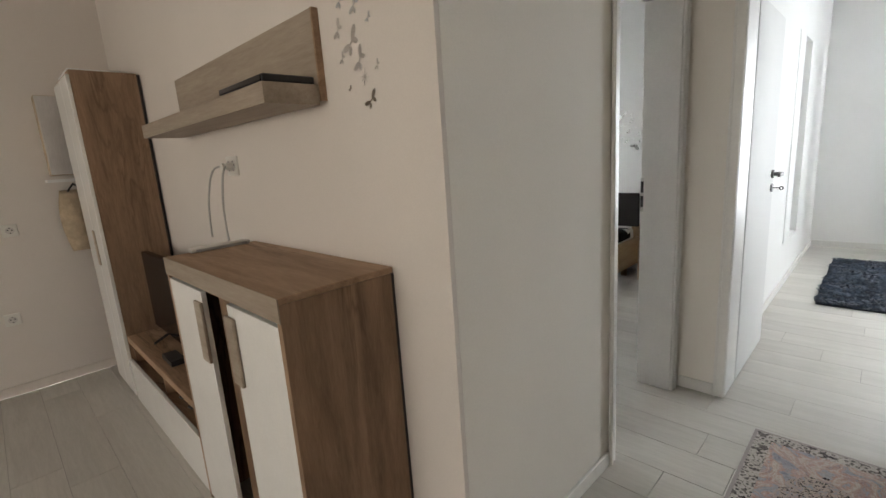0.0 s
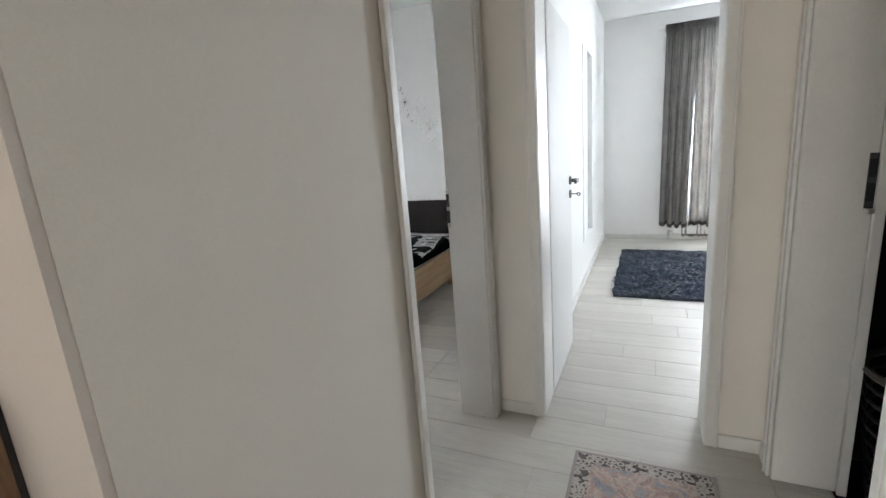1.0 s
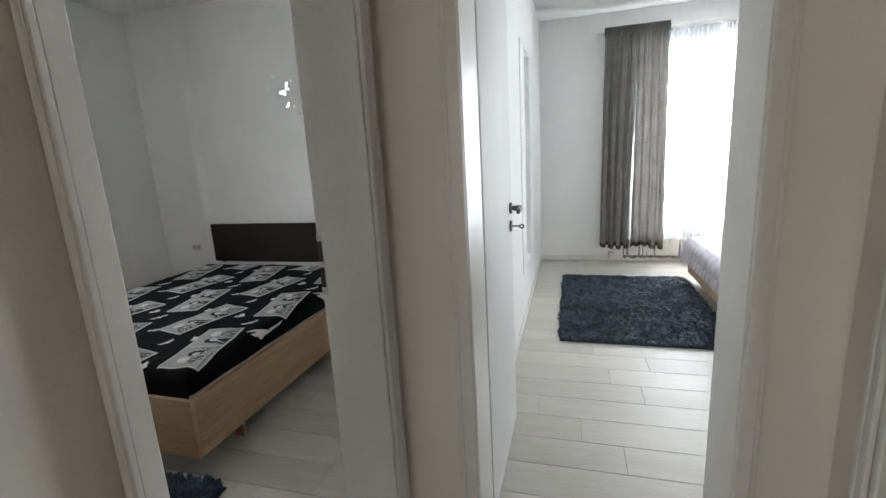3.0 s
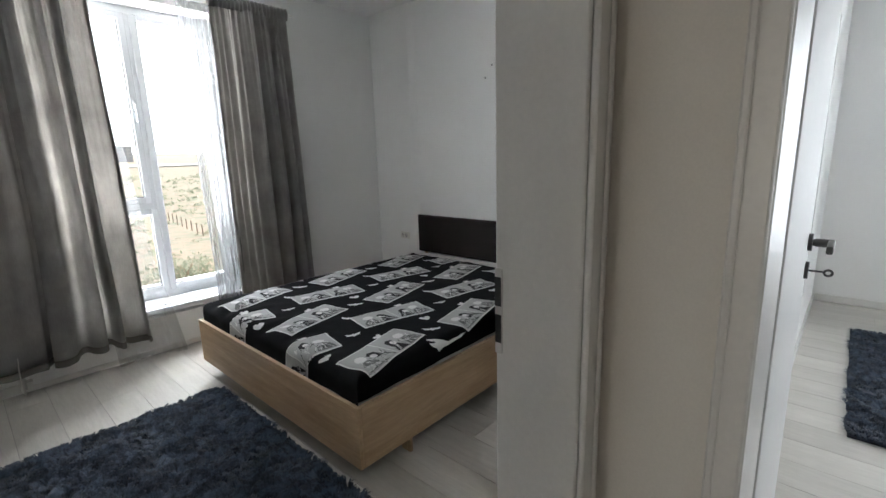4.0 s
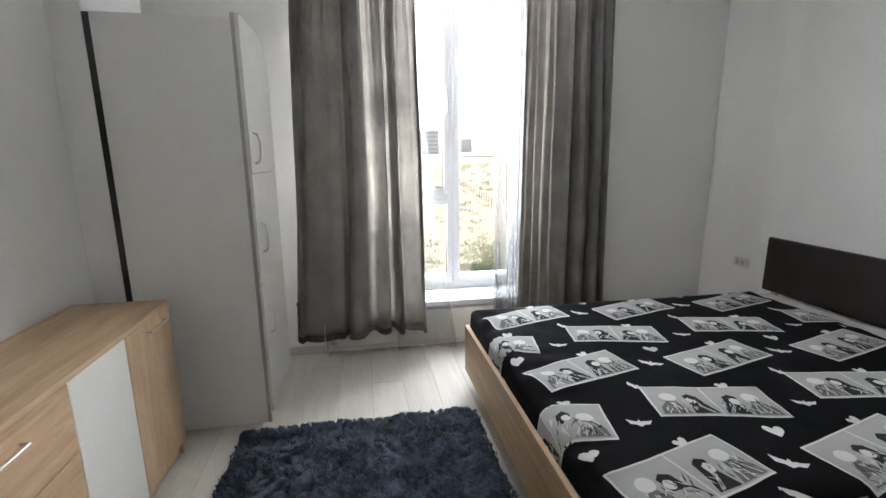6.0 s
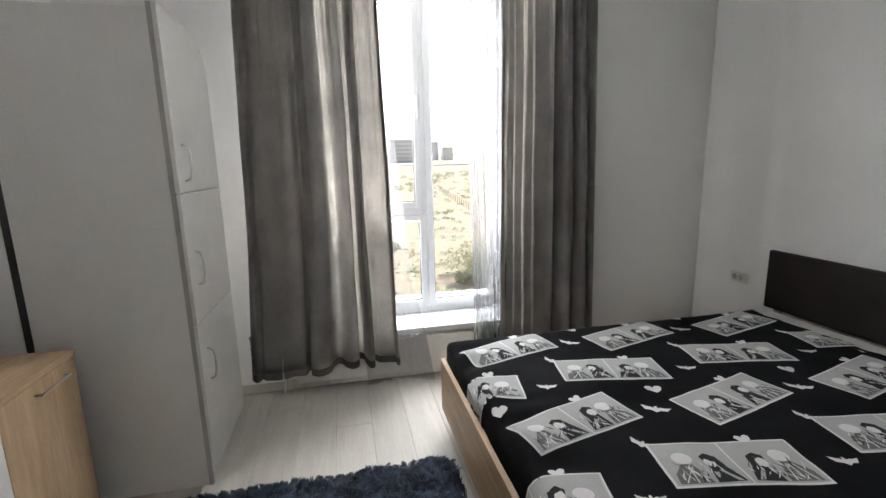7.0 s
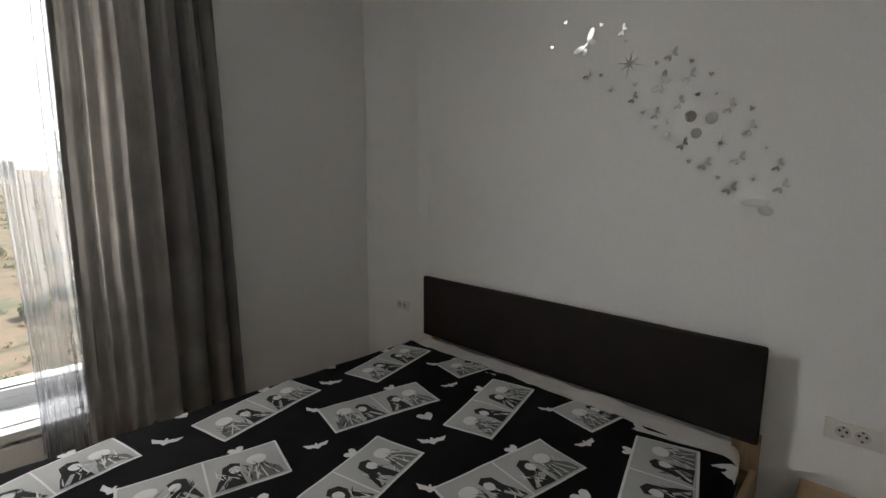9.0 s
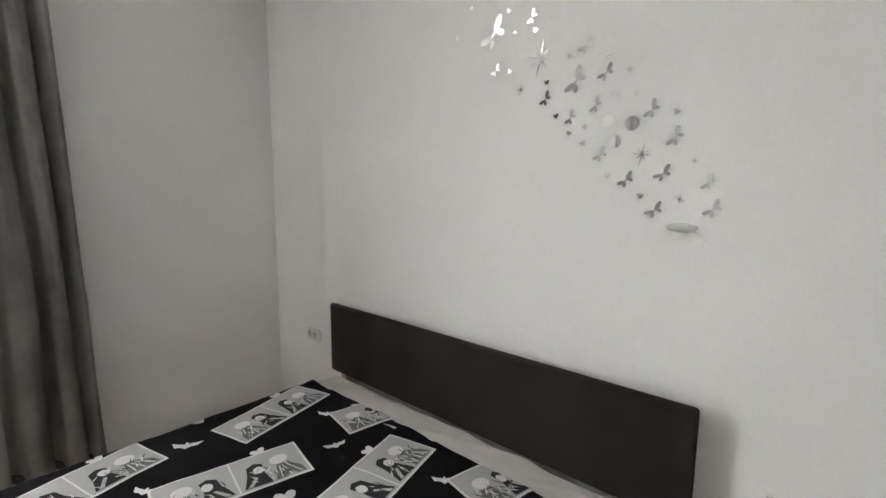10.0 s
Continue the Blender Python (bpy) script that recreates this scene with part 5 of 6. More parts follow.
GROUP = "mirror stickers above the bed"
for y, z, s in [(2.911, 2.035, .068), (2.713, 1.903, .082), (2.744, 1.802, .125), (2.644, 1.812, .082), (2.672, 1.718, .074), (2.756, 1.687, .071), (2.85, 1.758, .071), (3.057, 1.882, .065),
                (2.502, 1.687, .079), (2.434, 1.604, .082), (2.649, 1.563, .074), (2.565, 1.484, .077), (2.46, 1.502, .079), (2.477, 1.395, .079), (2.342, 1.475, .065), (2.326, 1.403, .078)]:
    sticker("mirror butterfly sticker on the white wall", "butterfly", BUTTERFLY, EAST, y, z, min(s, 0.13) * 0.72, 12 * math.sin(77 * y), GROUP)
sticker("large mirror butterfly sticker on the white wall", "butterfly", BUTTERFLY, EAST, 3.071, 2.014, 0.122, 4, GROUP)
sticker("large two-winged mirror sticker on the white wall", "open_wings", OPEN_WINGS, EAST, 2.386, 1.335, 0.092, -6, GROUP)
for y, z in [(2.767, 1.881), (2.641, 1.867), (2.571, 1.809), (2.609, 1.742), (2.847, 1.811), (2.808, 1.697), (2.758, 1.637), (2.707, 1.652), (2.434, 1.673), (2.996, 1.871), (2.897, 1.99), (3.006, 2.077), (3.174, 2.125), (2.623, 1.497), (2.52, 1.435), (3.241, 2.031), (2.709, 1.602)]:
    sticker("tiny mirror heart sticker on the white wall", "heart", SMALL, EAST, y, z, 0.019, 30 * math.sin(55 * y), GROUP)
for y, z, s in [(2.875, 1.896, .13), (2.522, 1.558, .074), (2.948, 1.801, .048), (2.977, 1.998, .031), (2.41, 1.427, .042), (2.548, 1.737, .025), (2.38, 1.535, .028)]:
    sticker("mirror star sticker on the white wall", "star", STAR, EAST, y, z, s, 12, GROUP)
for y, z, s in [(2.557, 1.651, .044), (2.605, 1.6, .038), (2.629, 1.664, .042)]:
    sticker("round mirror sticker on the white wall", "dot", DOT, EAST, y, z, s, 0, GROUP)
GROUP = "mirror stickers in the living room"
for y, z, s in [(1.591, 1.823, .05), (1.529, 1.799, .06), (1.47, 1.751, .03), (1.616, 1.752, .06), (1.557, 1.708, .09), (1.607, 1.673, .04), (1.525, 1.656, .075), (1.449, 1.628, .03), (1.582, 1.586, .02), (1.488, 1.543, .065), (1.55, 1.90, .10), (1.62, 1.93, .06), (1.58, 2.0, .07)]:
    sticker("mirror butterfly sticker on the living room wall", "butterfly", BUTTERFLY, 1.388, y, z, s * 0.95, 12 * math.sin(77 * y), GROUP)
sticker("mirror star sticker on the living room wall", "star", STAR, 1.388, 1.509, 1.606, 0.05, 10, GROUP)

# ---- living room: wall unit ----
CX0, CX1 = 1.045, 1.386
cab = thing("sideboard", "grey-brown oak sideboard with white doors and notched handles", "sideboard")
part("top", box(CX0 - 0.018, CX1, 1.463, 2.415, 1.047, 1.065, bevel=0.002), BROWN_LIT, cab, "thick oak top")
part("top_edge", box(CX0 - 0.0215, CX0 - 0.0185, 1.463, 2.415, 1.000, 1.065), BROWN_GREY, cab, "greyish front edge")
part("side_panel", box(CX0 - 0.018, 1.3765, 1.463, 1.485, 0.0, 1.0465), BROWN_UP_SHADED, cab)
# Black strip drawn for the shadow gap between side panel and wall.
part("dark_strip", box(1.377, 1.3872, 1.464, 1.485, 0.0, 1.0465), BLACK, cab, "black strip in place of the shadow gap at the wall")
part("side_panel", box(CX0 - 0.018, CX1, 2.393, 2.415, 0.0, 1.0465), BROWN_UP_SHADED, cab)
part("back_panel", box(CX1 - 0.008, CX1 - 0.0005, 1.4855, 2.3925, 0.03, 0.9995), BROWN_UP_SHADED, cab)
part("centre_panel", box(CX0 + 0.035, CX1 - 0.0085, 1.825, 2.045, 0.0, 0.9995), DARK_UP, cab, "dark oak strip between the doors")
for y0, y1, hy0, hy1 in ((1.4855, 1.822, 1.765, 1.830), (2.048, 2.3925, 2.040, 2.105)):
    d = part("door", box(CX0 - 0.018, CX0 - 0.0005, y0, y1, 0.02, 0.985, bevel=0.002), GLOSS_WHITE, cab, "white door")
    part("handle", box(CX0 - 0.030, CX0 - 0.0185, hy0, hy1, 0.73, 0.95, bevel=0.003), BROWN_GREY, d, "grey oak handle strip")

bench = thing("television_bench", "low white and oak television bench with an open slot", "television stand")
part("top", box(CX0 + 0.0, CX1, 2.418, 3.715, 0.375, 0.415, bevel=0.002), BROWN_LIT, bench, "oak top board")
part("front_panel", box(CX0 - 0.012, CX0 + 0.006, 2.418, 3.715, 0.0, 0.265, bevel=0.002), GLOSS_WHITE, bench, "white front")
part("shelf", box(CX0 + 0.0065, CX1, 2.418, 3.715, 0.225, 0.243), BROWN_LIT, bench)
part("side_panel", box(CX0 + 0.0065, CX1, 2.418, 2.436, 0.0, 0.2245), BROWN_UP_SHADED, bench)
part("side_panel", box(CX0 + 0.0065, CX1, 3.697, 3.715, 0.0, 0.2245), BROWN_UP_SHADED, bench)
part("divider", box(CX0 + 0.02, CX1, 2.418, 2.434, 0.2435, 0.3745), BROWN_UP_SHADED, bench)
part("divider", box(CX0 + 0.02, CX1, 3.699, 3.715, 0.2435, 0.3745), BROWN_UP_SHADED, bench)
part("divider", box(CX0 + 0.02, CX1, 3.05, 3.066, 0.2435, 0.3745), BROWN_UP_SHADED, bench)

tall = thing("tall_cabinet", "tall oak cabinet with a white door", "cabinet")
part("side_panel", box(CX0, CX1 - 0.02, 3.720, 3.740, 0.0, 1.98, bevel=0.001), BROWN_UP_SHADED, tall)
part("side_panel", box(CX0, CX1 - 0.02, 4.205, 4.225, 0.0, 1.98, bevel=0.001), BROWN_UP_SHADED, tall)
part("top_panel", box(CX0, CX1 - 0.02, 3.7405, 4.2045, 1.958, 1.98), BROWN_LIT, tall)
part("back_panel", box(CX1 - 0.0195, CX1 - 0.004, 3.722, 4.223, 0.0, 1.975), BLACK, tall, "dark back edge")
part("door", box(CX0 - 0.018, CX0 - 0.0005, 3.722, 3.95, 0.02, 1.955, bevel=0.002), GLOSS_WHITE, tall, "white door")
part("door", box(CX0 - 0.018, CX0 - 0.0005, 3.954, 4.223, 0.02, 1.955, bevel=0.002), GLOSS_WHITE, tall, "white door")
part("handle", box(CX0 - 0.028, CX0 - 0.0185, 3.90, 3.945, 0.85, 1.07, bevel=0.003), BROWN_GREY, tall)

box_top = thing("flat_box", "flat white box lying on the tall cabinet", "box")
part("carton", box(1.06, 1.33, 3.80, 4.15, 1.981, 1.992, bevel=0.002), BOARD_WHITE, box_top)
part("lid", box(1.05, 1.335, 3.79, 4.16, 1.9925, 2.001, bevel=0.002), BOARD_WHITE, box_top)

shelf = thing("wall_shelf", "wall shelf of greyish oak with a tall back board", "shelf")
part("back_board", box(1.366, 1.387, 1.72, 3.05, 1.570, 1.835, bevel=0.001), BROWN_GREY, shelf)
part("end_edge", box(1.3655, 1.3875, 1.712, 1.7195, 1.568, 1.836), BROWN_LIT, shelf, "brown end edge")
part("shelf_board", box(1.186, 1.3655, 1.72, 3.05, 1.556, 1.616, bevel=0.001), BROWN_GREY, shelf)
player = thing("media_box", "thin black box lying on the wall shelf", "media box")
part("case", box(1.195, 1.36, 1.73, 2.06, 1.618, 1.640, bevel=0.003), BLACK, player)
part("front_strip", box(1.192, 1.1945, 1.74, 2.05, 1.622, 1.636), SCREEN, player)

tv = thing("television", "black flat television standing on the bench", "television")
part("screen", box(1.195, 1.235, 2.56, 3.66, 0.455, 0.93, bevel=0.006), SCREEN, tv)
for y in (2.80, 3.42):
    bm = bmesh.new()
    add_tube(bm, [(1.12, y - 0.03, 0.424), (1.21, y, 0.4525), (1.30, y - 0.03, 0.424)], 0.008, 8)
    part("foot", bm, BLACK, tv)
box_2 = thing("set_top_box", "small black box on the bench", "media box")
part("case", box(1.09, 1.16, 2.95, 3.12, 0.416, 0.446, bevel=0.003), BLACK, box_2)
router = thing("router", "small white router lying on the sideboard", "router")
part("case", box(1.11, 1.345, 2.368, 2.408, 1.066, 1.084, bevel=0.005), SOCKET, router)
part("vent_strip", box(1.13, 1.33, 2.3665, 2.3675, 1.069, 1.078), EDGE_GREY, router)
for y, z in ((2.60, 0.262), (2.75, 0.258), (2.88, 0.265)):
    t2 = thing("cable_coil", "coiled dark cable in the bench slot", "cable")
    bm = bmesh.new()
    pts = [(1.12 + 0.05 * math.cos(k * 0.7) + 0.004 * k, y + 0.05 * math.sin(k * 0.7), z + 0.004 * k * 0.5) for k in range(16)]
    add_tube(bm, pts, 0.006, 6)
    part("coil", bm, BLACK, t2)

sock = wall_plate("wall_socket", "white socket with two plugs above the sideboard", (1.388, 2.527, 1.395), -90, 0.115, 0.085, (-0.022, 0.025))
for k, (y, yy) in enumerate(((2.555, 2.72), (2.51, 2.46))):
    lead = thing("power_lead", "grey power lead hanging from the socket", "cable")
    bm = bmesh.new()
    pts = []
    for i in range(13):
        s = i / 12
        pts.append((1.362 - 0.02 * math.sin(3.14 * s) - (0.07 * s if k else 0.05 * s), y + (yy - y) * (s ** 0.45 if k == 0 else s), 1.392 + 0.02 * math.sin(3.14 * min(1, 2 * s)) - (0.325 if k else 0.32) * s ** 1.6))
    add_tube(bm, pts, 0.0045, 6)
    part("lead", bm, CABLE, lead)
    part("plug", rod((1.376, y, 1.393), (1.345, y, 1.393), 0.016, 16), SOCKET, lead)

wall_plate("wall_switch", "small switch on the far living room wall", (0.669, LIV_N, 1.09), 0, 0.08, 0.08, (0.0,))
wall_plate("wall_socket", "small socket low on the far living room wall", (0.574, LIV_N, 0.51), 0, 0.08, 0.08, (0.0,))
panel = thing("wall_cabinet", "small beige wall cabinet on the far wall", "wall cabinet")
part("body", box(0.93, 1.22, LIV_N - 0.10, LIV_N - 0.001, 1.42, 1.93, bevel=0.003), CARDBOARD, panel)
part("door", box(0.932, 1.218, LIV_N - 0.116, LIV_N - 0.1005, 1.425, 1.925, bevel=0.003), SHEET, panel)
part("ledge", box(0.90, 1.24, LIV_N - 0.13, LIV_N - 0.001, 1.375, 1.395), BOARD_WHITE, panel)
bag = thing("hanging_bag", "beige cloth bag hanging on the far wall", "bag")
bm = bmesh.new()
add_sheet(bm, 14, 14, lambda u, v: (0.96 + 0.18 * u - 0.03 * math.sin(3 * v), LIV_N - 0.03 - 0.06 * math.sin(3.14 * u) * math.sin(3.14 * min(1, v * 0.9 + 0.1)) - 0.01 * noise.noise((u * 6, v * 6, 0)), 0.90 + 0.42 * v))
b1 = part("pouch", bm, CARDBOARD, bag)
b1.modifiers.new("thickness", "SOLIDIFY").thickness = 0.006
bm = bmesh.new()
add_tube(bm, [(1.0, LIV_N - 0.04, 1.31), (1.04, LIV_N - 0.02, 1.36), (1.09, LIV_N - 0.04, 1.31)], 0.006, 6)
part("strap", bm, DARK_METAL, bag)

# ---- second bedroom: bed ----
bed2 = thing("double_bed", "oak bed with a pale lilac blanket and ruffled edge", "bed")
part("side_board", box(4.55, 6.74, -0.46, -0.438, 0.10, 0.40, bevel=0.001), OAK_X, bed2)
part("side_board", box(4.55, 6.74, -2.10, -2.078, 0.10, 0.40, bevel=0.001), OAK_X, bed2)
part("footboard", box(6.7405, 6.762, -2.10, -0.438, 0.10, 0.40, bevel=0.001), OAK, bed2)
part("base", box(4.55, 6.74, -2.0775, -0.4605, 0.18, 0.22), OAK_X, bed2)
for x, y in ((4.75, -0.58), (6.5, -0.58), (4.75, -2.0), (6.5, -2.0)):
    part("leg", box(x, x + 0.06, y, y + 0.06, 0, 0.0995), OAK_UP, bed2)
mat2 = thing("mattress", "mattress under the lilac blanket", "mattress")
part("pad", box(4.57, 6.735, -2.07, -0.465, 0.2205, 0.455, bevel=0.03, seg=3), SHEET, mat2)
cover2 = thing("blanket", "pale lilac blanket with a ruffled lace edge", "blanket")
bm = bmesh.new()


def drape(u, v):
    x = 4.55 + 2.20 * u
    s = v * 1.90
    y, z = -2.10 + s, 0.462
    if s > 1.66:
        k = min(1, (s - 1.66) / 0.24)
        y, z = -0.44 + 0.05 * math.sin(1.5708 * min(1, k * 2.2)), 0.462 - 0.15 * k
    z += 0.006 * noise.noise((x * 4, y * 4, 0)) + (0.012 * math.sin(60 * x) * max(0, v - 0.88) * 6)
    y += 0.018 * math.sin(45 * x + 3 * noise.noise((x * 3, 0, 0))) * max(0, v - 0.88) * 8
    return (x, y, z)


add_sheet(bm, 90, 40, drape)
ob = part("cloth", bm, BLANKET, cover2)
ob.modifiers.new("thickness", "SOLIDIFY").thickness = 0.006
bm = bmesh.new()
add_sheet(bm, 220, 5, lambda u, v: (4.55 + 2.20 * u, -0.385 + 0.014 * math.sin(140 * u + 2 * noise.noise((u * 30, 0, 0))) * (1.2 - v) + 0.01 * (1 - v), 0.255 + 0.075 * v + 0.006 * noise.noise((u * 60, 1, 0))))
part("ruffle", bm, BLANKET, cover2, "gathered ruffle edge")

# ---- bathroom: basket ----
basket = thing("laundry_basket", "grey lattice laundry basket in the dark bathroom", "basket", (2.97, -0.425, 0))
n_up, n_round = 9, 26
for k in range(n_up + 1):
    z = 0.03 + 0.055 * k
    r = 0.17 + 0.048 * k / n_up
    bm = bmesh.new()
    thick = 0.014 if k == n_up else 0.007
    rows = [[bm.verts.new(((r + thick * math.cos(1.0472 * j)) * math.cos(6.2832 * i / 28), (r + thick * math.cos(1.0472 * j)) * math.sin(6.2832 * i / 28), z + thick * math.sin(1.0472 * j))) for j in range(6)] for i in range(28)]
    for i in range(28):
        for j in range(6):
            bm.faces.new((rows[i][j], rows[(i + 1) % 28][j], rows[(i + 1) % 28][(j + 1) % 6], rows[i][(j + 1) % 6]))
    part("hoop", bm, RIM if k == n_up else BASKET, basket, "pale rim" if k == n_up else "")
for i in range(n_round):
    a = 6.2832 * i / n_round
    part("stave", box(-0.008, 0.008, -0.003, 0.003, 0.0, 0.52), BASKET, basket).matrix_local = Matrix.Translation((0.17 * math.cos(a), 0.17 * math.sin(a), 0.02)) @ Euler((0, 0, a + 1.5708)).to_matrix().to_4x4() @ Euler((-0.095, 0, 0)).to_matrix().to_4x4()
part("base", rod((0, 0, 0.0), (0, 0, 0.03), 0.168, 28), BASKET, basket)

# ---- outside ----
GROUND_Z = -7.5


def field_z(y):
    """The field lies level below the house and rises gently towards the town."""
    return GROUND_Z + 0.026 * max(0.0, y - 45)


bm = bmesh.new()
add_sheet(bm, 60, 60, lambda u, v: (-1500 + 3000 * u, 5.5 + 2400 * v * v, field_z(5.5 + 2400 * v * v) + 0.12 * noise.noise((u * 400, v * 60, 0))))
solid("ground", bm, FIELD, "dry grassy field under a bright sky", "ground", "structure")

def block(label, azimuth, dist, w, h, floors, bays, wall_mat, pane_mat):
    """An apartment block seen across the field; one bay makes ribbon windows."""
    a = radians(azimuth)
    x, y, d = 3.2 + dist * math.sin(a), 2.2 + dist * math.cos(a), 14
    root = thing("apartment_block", label, "building", (x, y, field_z(y) - 1))
    part("wall", box(-w / 2, w / 2, -d / 2, d / 2, 0, h), wall_mat, root, soft=False)
    part("roof", box(-w / 2 - 0.3, w / 2 + 0.3, -d / 2 - 0.3, d / 2 + 0.3, h + 0.01, h + 0.8), wall_mat, root, soft=False)
    fh, bw = h / floors, w / bays
    wide = 0.46 if bays == 1 else 0.30
    me = mesh_of("window", box(-bw * wide, bw * wide, -0.15, 0.1, -fh * 0.25, fh * 0.25), pane_mat)
    for i in range(floors):
        for j in range(bays):
            ob = new("window", me)
            ob.parent = root
            ob.location = (-w / 2 + bw * (j + 0.5), -d / 2, fh * (i + 0.52))


block("grey office block with ribbon windows across the field", 7.7, 420, 27.6, 21.0, 6, 1, GREY_FACADE, RIBBON)
PALE = "pale grey apartment block far across the field"
for az, dist, w, h, fl, ba in ((0.5, 560, 40, 14, 5, 8), (11.1, 520, 13, 20.5, 8, 3), (13.0, 520, 11.7, 14.5, 5, 3), (-4.5, 560, 34, 11, 4, 7), (-9.5, 560, 40, 14, 5, 8)):
    block(PALE, az, dist, w, h, fl, ba, CONCRETE, PANE_DARK)


def shrub(x, y, size, seed):
    root = thing("shrub", "dusty green shrub in the dry field", "shrub", (x, y, field_z(y) + 0.2))
    rng = random.Random(seed)
    bm = bmesh.new()
    for _ in range(9):
        a = rng.random() * 6.28
        add_rod(bm, (0, 0, 0), (size * 0.5 * math.cos(a), size * 0.5 * math.sin(a), size * (0.5 + 0.4 * rng.random())), 0.04, 6, 0.012)
    part("branches", bm, OAK_UP, root)
    vs, fs = [], []
    for _ in range(1100):
        a, r = rng.random() * 6.2832, size * (0.15 + 0.75 * rng.random() ** 0.6)
        z = size * (0.1 + 0.85 * rng.random() * (1 - 0.5 * (r / size) ** 2)) + 0.15 * size * math.sin(3 * a + seed)
        c = Vector((r * math.cos(a), r * math.sin(a), z))
        d = Vector((rng.gauss(0, 1), rng.gauss(0, 1), rng.gauss(0, 1))).normalized()
        e = d.cross(Vector((0.3, 0.2, 1))).normalized()
        k = 0.07 + 0.08 * rng.random()
        i = len(vs)
        vs += [c - d * k, c + e * k * 0.45, c + d * k, c - e * k * 0.45]
        fs.append((i, i + 1, i + 2, i + 3))
    me = bpy.data.meshes.new("foliage")
    me.from_pydata([tuple(v) for v in vs], [], fs)
    me.materials.append(LEAVES)
    ob = new("foliage", me)
    ob.parent = root
    tagged(ob, "small dusty leaves", kind="stuff")


for k, (x, y, s) in enumerate(((12.4, 35.5, 2.3), (14.0, 36.5, 2.1), (11.4, 33.0, 1.0), (13.2, 33.0, 1.3), (5.5, 42, 1.0), (9, 66, 1.1), (2.5, 52, 1.0), (17, 120, 1.8), (31, 140, 2.4), (14, 150, 2.2), (44, 175, 2.6), (52, 180, 2.8), (38, 170, 2.2), (7.5, 47, 0.9), (4, 70, 1.2))):
    shrub(x, y, s, 60 + k)
vs, fs = [], []
rng = random.Random(9)
for _ in range(900):
    y = 14 + 190 * rng.random() ** 1.5
    x = 3.3 + (y - 2) * (-0.22 + 0.62 * rng.random())
    size = (0.15 + 0.35 * rng.random()) * (1 + y / 90)
    for _ in range(14):
        c = Vector((x + rng.gauss(0, size * 0.5), y + rng.gauss(0, size * 0.5), field_z(y) + size * 0.55 * rng.random()))
        d = Vector((rng.gauss(0, 1), rng.gauss(0, 1), rng.gauss(0, 1))).normalized()
        e = d.cross(Vector((0.3, 0.2, 1))).normalized()
        k = size * (0.2 + 0.25 * rng.random())
        i = len(vs)
        vs += [c - d * k, c + e * k * 0.5, c + d * k, c - e * k * 0.5]
        fs.append((i, i + 1, i + 2, i + 3))
me = bpy.data.meshes.new("scrub")
me.from_pydata([tuple(v) for v in vs], [], fs)
me.materials.append(LEAVES)
tagged(new("scrub", me), "low dusty scrub scattered over the dry field", "scrub", kind="stuff")
bm = bmesh.new()
add_sheet(bm, 48, 6, lambda u, v: (1700 * math.cos(0.35 + 2.45 * u), 1700 * math.sin(0.35 + 2.45 * u), -60 + 900 * v))
solid("backdrop", bm, HAZE, "pale hazy summer sky behind the town", "sky", "structure")
post = thing("pole", "thin concrete pole standing in the field", "pole", (9.0, 33.7, GROUND_Z))
part("shaft", rod((0, 0, 0), (0, 0, 8.9), 0.075, 12, 0.055), CONCRETE, post)
part("cap", box(-0.08, 0.08, -0.08, 0.08, 8.9, 8.97), CONCRETE, post)
# Flat sheet added to catch the sun as a pale band, not a known road.
bm = bmesh.new()
add_sheet(bm, 30, 2, lambda u, v: (-260 + 620 * u, 320 + 50 * v + 6 * math.sin(5 * u), field_z(320 + 50 * v + 6 * math.sin(5 * u)) + 0.6))
solid("road", bm, CONCRETE, "pale flat strip added before the town", "road", "structure")
fence = thing("fence", "row of low brown fence posts beside the track", "fence")
for i in range(26):
    x, y = 22.3 + 0.19 * i, 58 + 2.3 * i
    part("post", rod((x, y, field_z(y)), (x, y, field_z(y) + 1.35), 0.055, 6), BROWN_UP_SHADED, fence)

# ---- floor, laid board by board ----
floor = solid("floor", box(-3.2, R2_E + 0.28, -2.8, NORTH + 0.3, -0.12, -0.006), JOINT, "pale laminate floor laid in narrow boards", "floor", "structure", soft=False)
board_mesh = {}


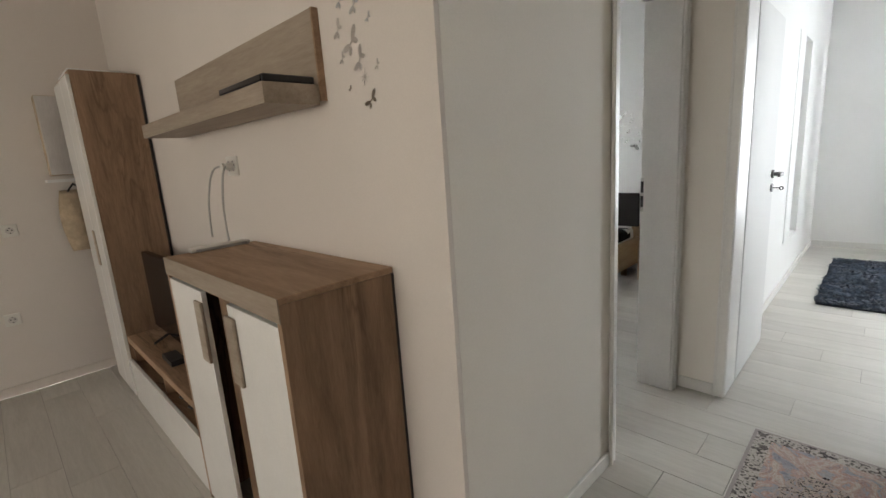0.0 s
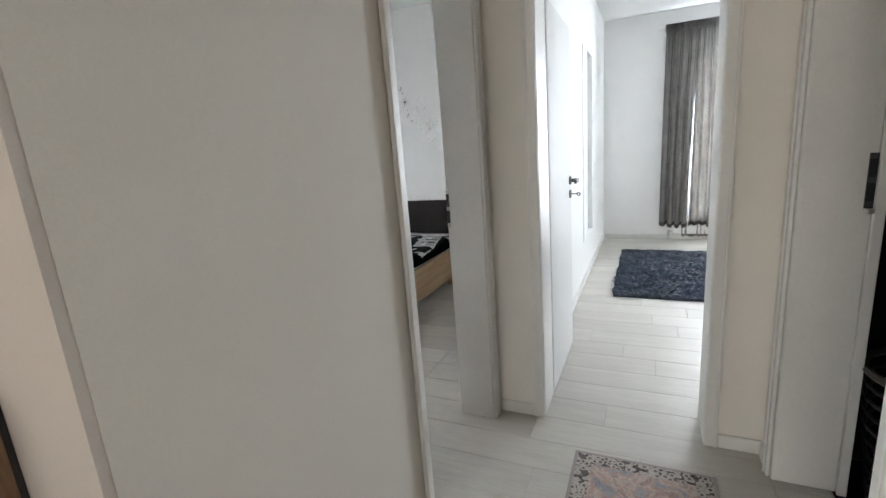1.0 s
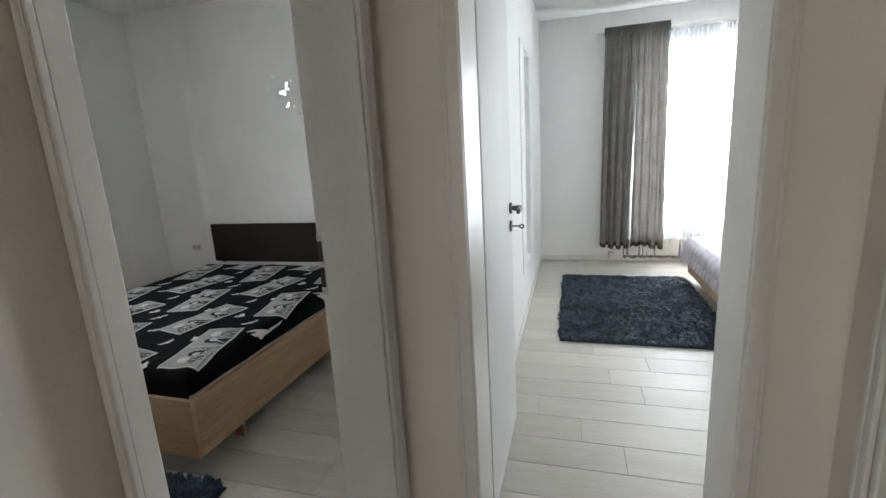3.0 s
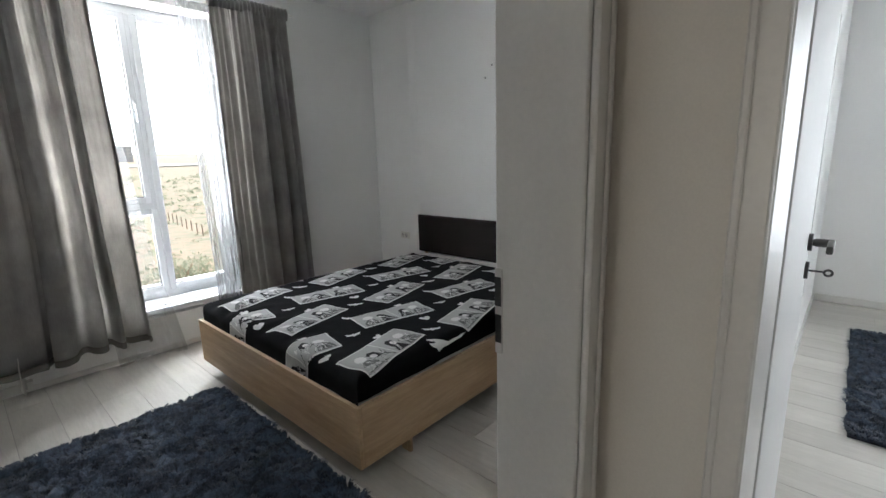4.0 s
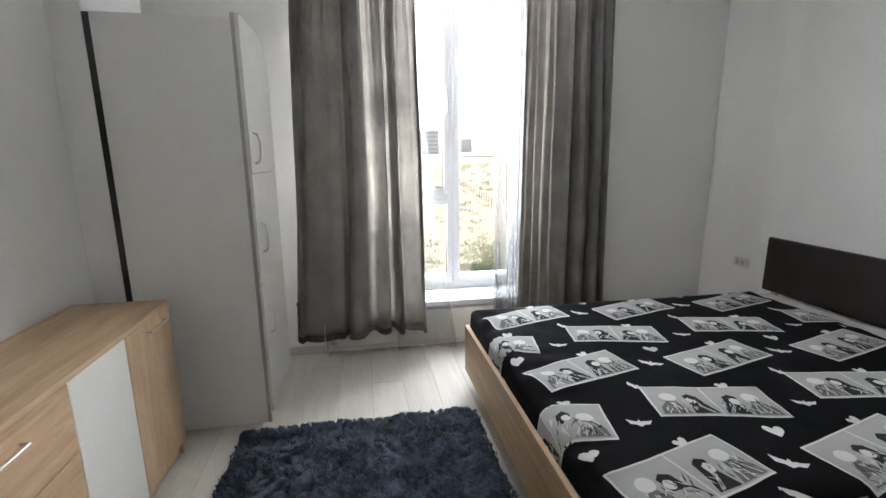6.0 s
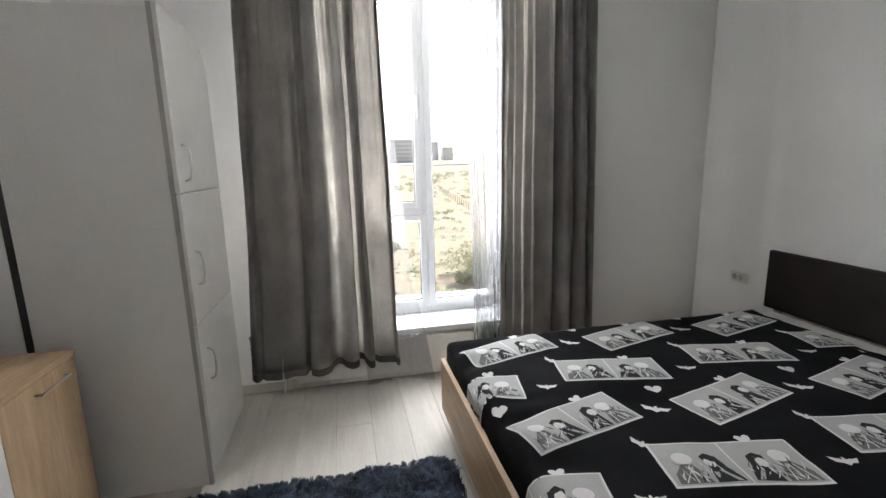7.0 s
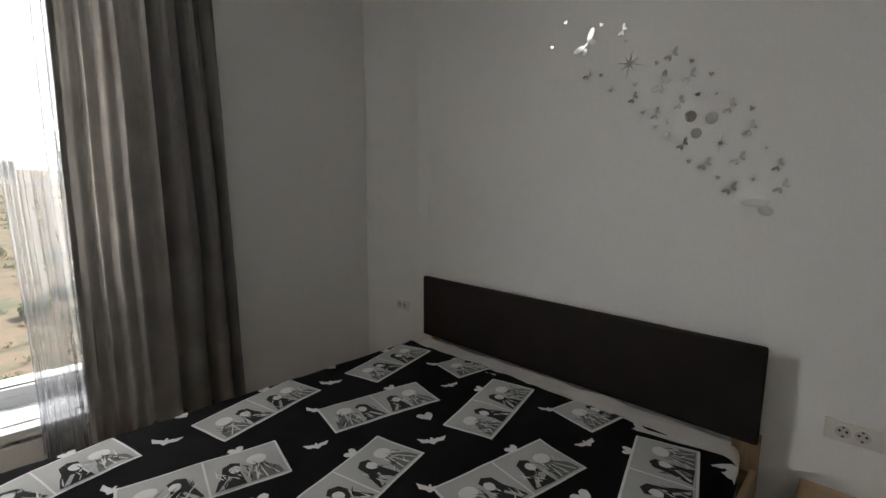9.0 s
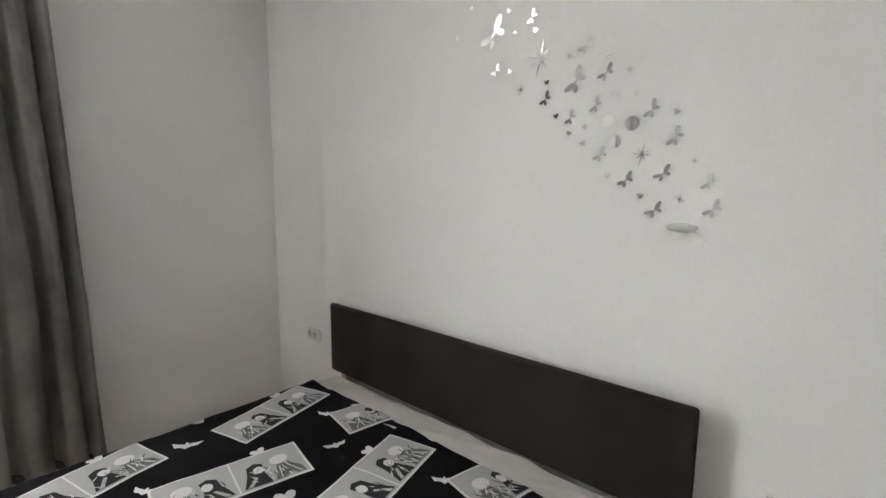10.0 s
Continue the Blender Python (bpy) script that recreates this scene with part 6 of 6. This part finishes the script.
def board(x0, x1, y0, y1):
    w, l = round(x1 - x0, 3), round(y1 - y0, 3)
    if (w, l) not in board_mesh:
        bm = bmesh.new()
        g = 0.0010
        vs = [bm.verts.new((sx * (w / 2 - g - e), sy * (l / 2 - g - e), z)) for z, e in ((-0.006, 0.0), (-0.0008, 0.0), (0.0, 0.0010)) for sx, sy in ((-1, -1), (1, -1), (1, 1), (-1, 1))]
        bm.faces.new(vs[8:12])
        for k in (0, 4):
            for i in range(4):
                bm.faces.new((vs[k + i], vs[k + (i + 1) % 4], vs[k + 4 + (i + 1) % 4], vs[k + 4 + i]))
        board_mesh[(w, l)] = mesh_of("board", bm, LAMINATE)
    ob = new("board", board_mesh[(w, l)])
    ob.parent = floor
    ob.location = ((x0 + x1) / 2, (y0 + y1) / 2, 0)


def lay(xa, xb, ya, yb, pitch, line, length, seed):
    """Rows of boards along y over a room; line is where one joint between rows lies."""
    rng = random.Random(seed)
    x = line - math.ceil((line - xa) / pitch) * pitch
    while x < xb - 0.004:
        x0, x1 = max(x, xa), min(x + pitch, xb)
        if x1 - x0 > 0.01:
            y = ya - length * (0.15 + 0.7 * rng.random())
            while y < yb - 0.004:
                y0, y1 = max(y, ya), min(y + length, yb)
                if y1 - y0 > 0.01:
                    board(round(x0, 3), round(x1, 3), round(y0, 3), round(y1, 3))
                y += length
        x += pitch


ROW, LINE = 0.1964, 3.36
lay(1.388, LINE - 5 * ROW, HALL_S, HALL_N + 0.09, ROW, LINE, 1.21, 4)
lay(LINE - 5 * ROW, LINE - ROW, HALL_S, NORTH, ROW, LINE, 1.21, 7)
lay(LINE - ROW, LINE, HALL_S, HALL_N, ROW, LINE, 1.21, 11)
lay(D3[0], D3[1], HALL_S - 0.19, HALL_S, ROW, LINE, 0.9, 21)
lay(LINE, R2_E, -2.6, R2_N, ROW, LINE, 1.21, 6)
lay(-1.2, 1.388, -0.9, LIV_N, ROW, LINE, 1.21, 5)
lay(-3.0, -1.2, -2.2, LIV_N, ROW, LINE, 1.21, 15)
lay(-1.2, 0.699, -2.2, -0.9, ROW, LINE, 1.21, 17)
lay(WEST, LINE - 5 * ROW, HALL_N + 0.092, NORTH, ROW, LINE, 1.21, 9)
lay(LINE - ROW, EAST, HALL_N + 0.092, NORTH, ROW, LINE, 1.21, 13)
solid("bathroom_floor", box(1.7, HALL_E + 0.07, -1.7, HALL_S - 0.195, -0.005, -0.001), BATH_UNLIT, "bathroom floor coloured near-black for the unlit room", "floor", "structure", soft=False)
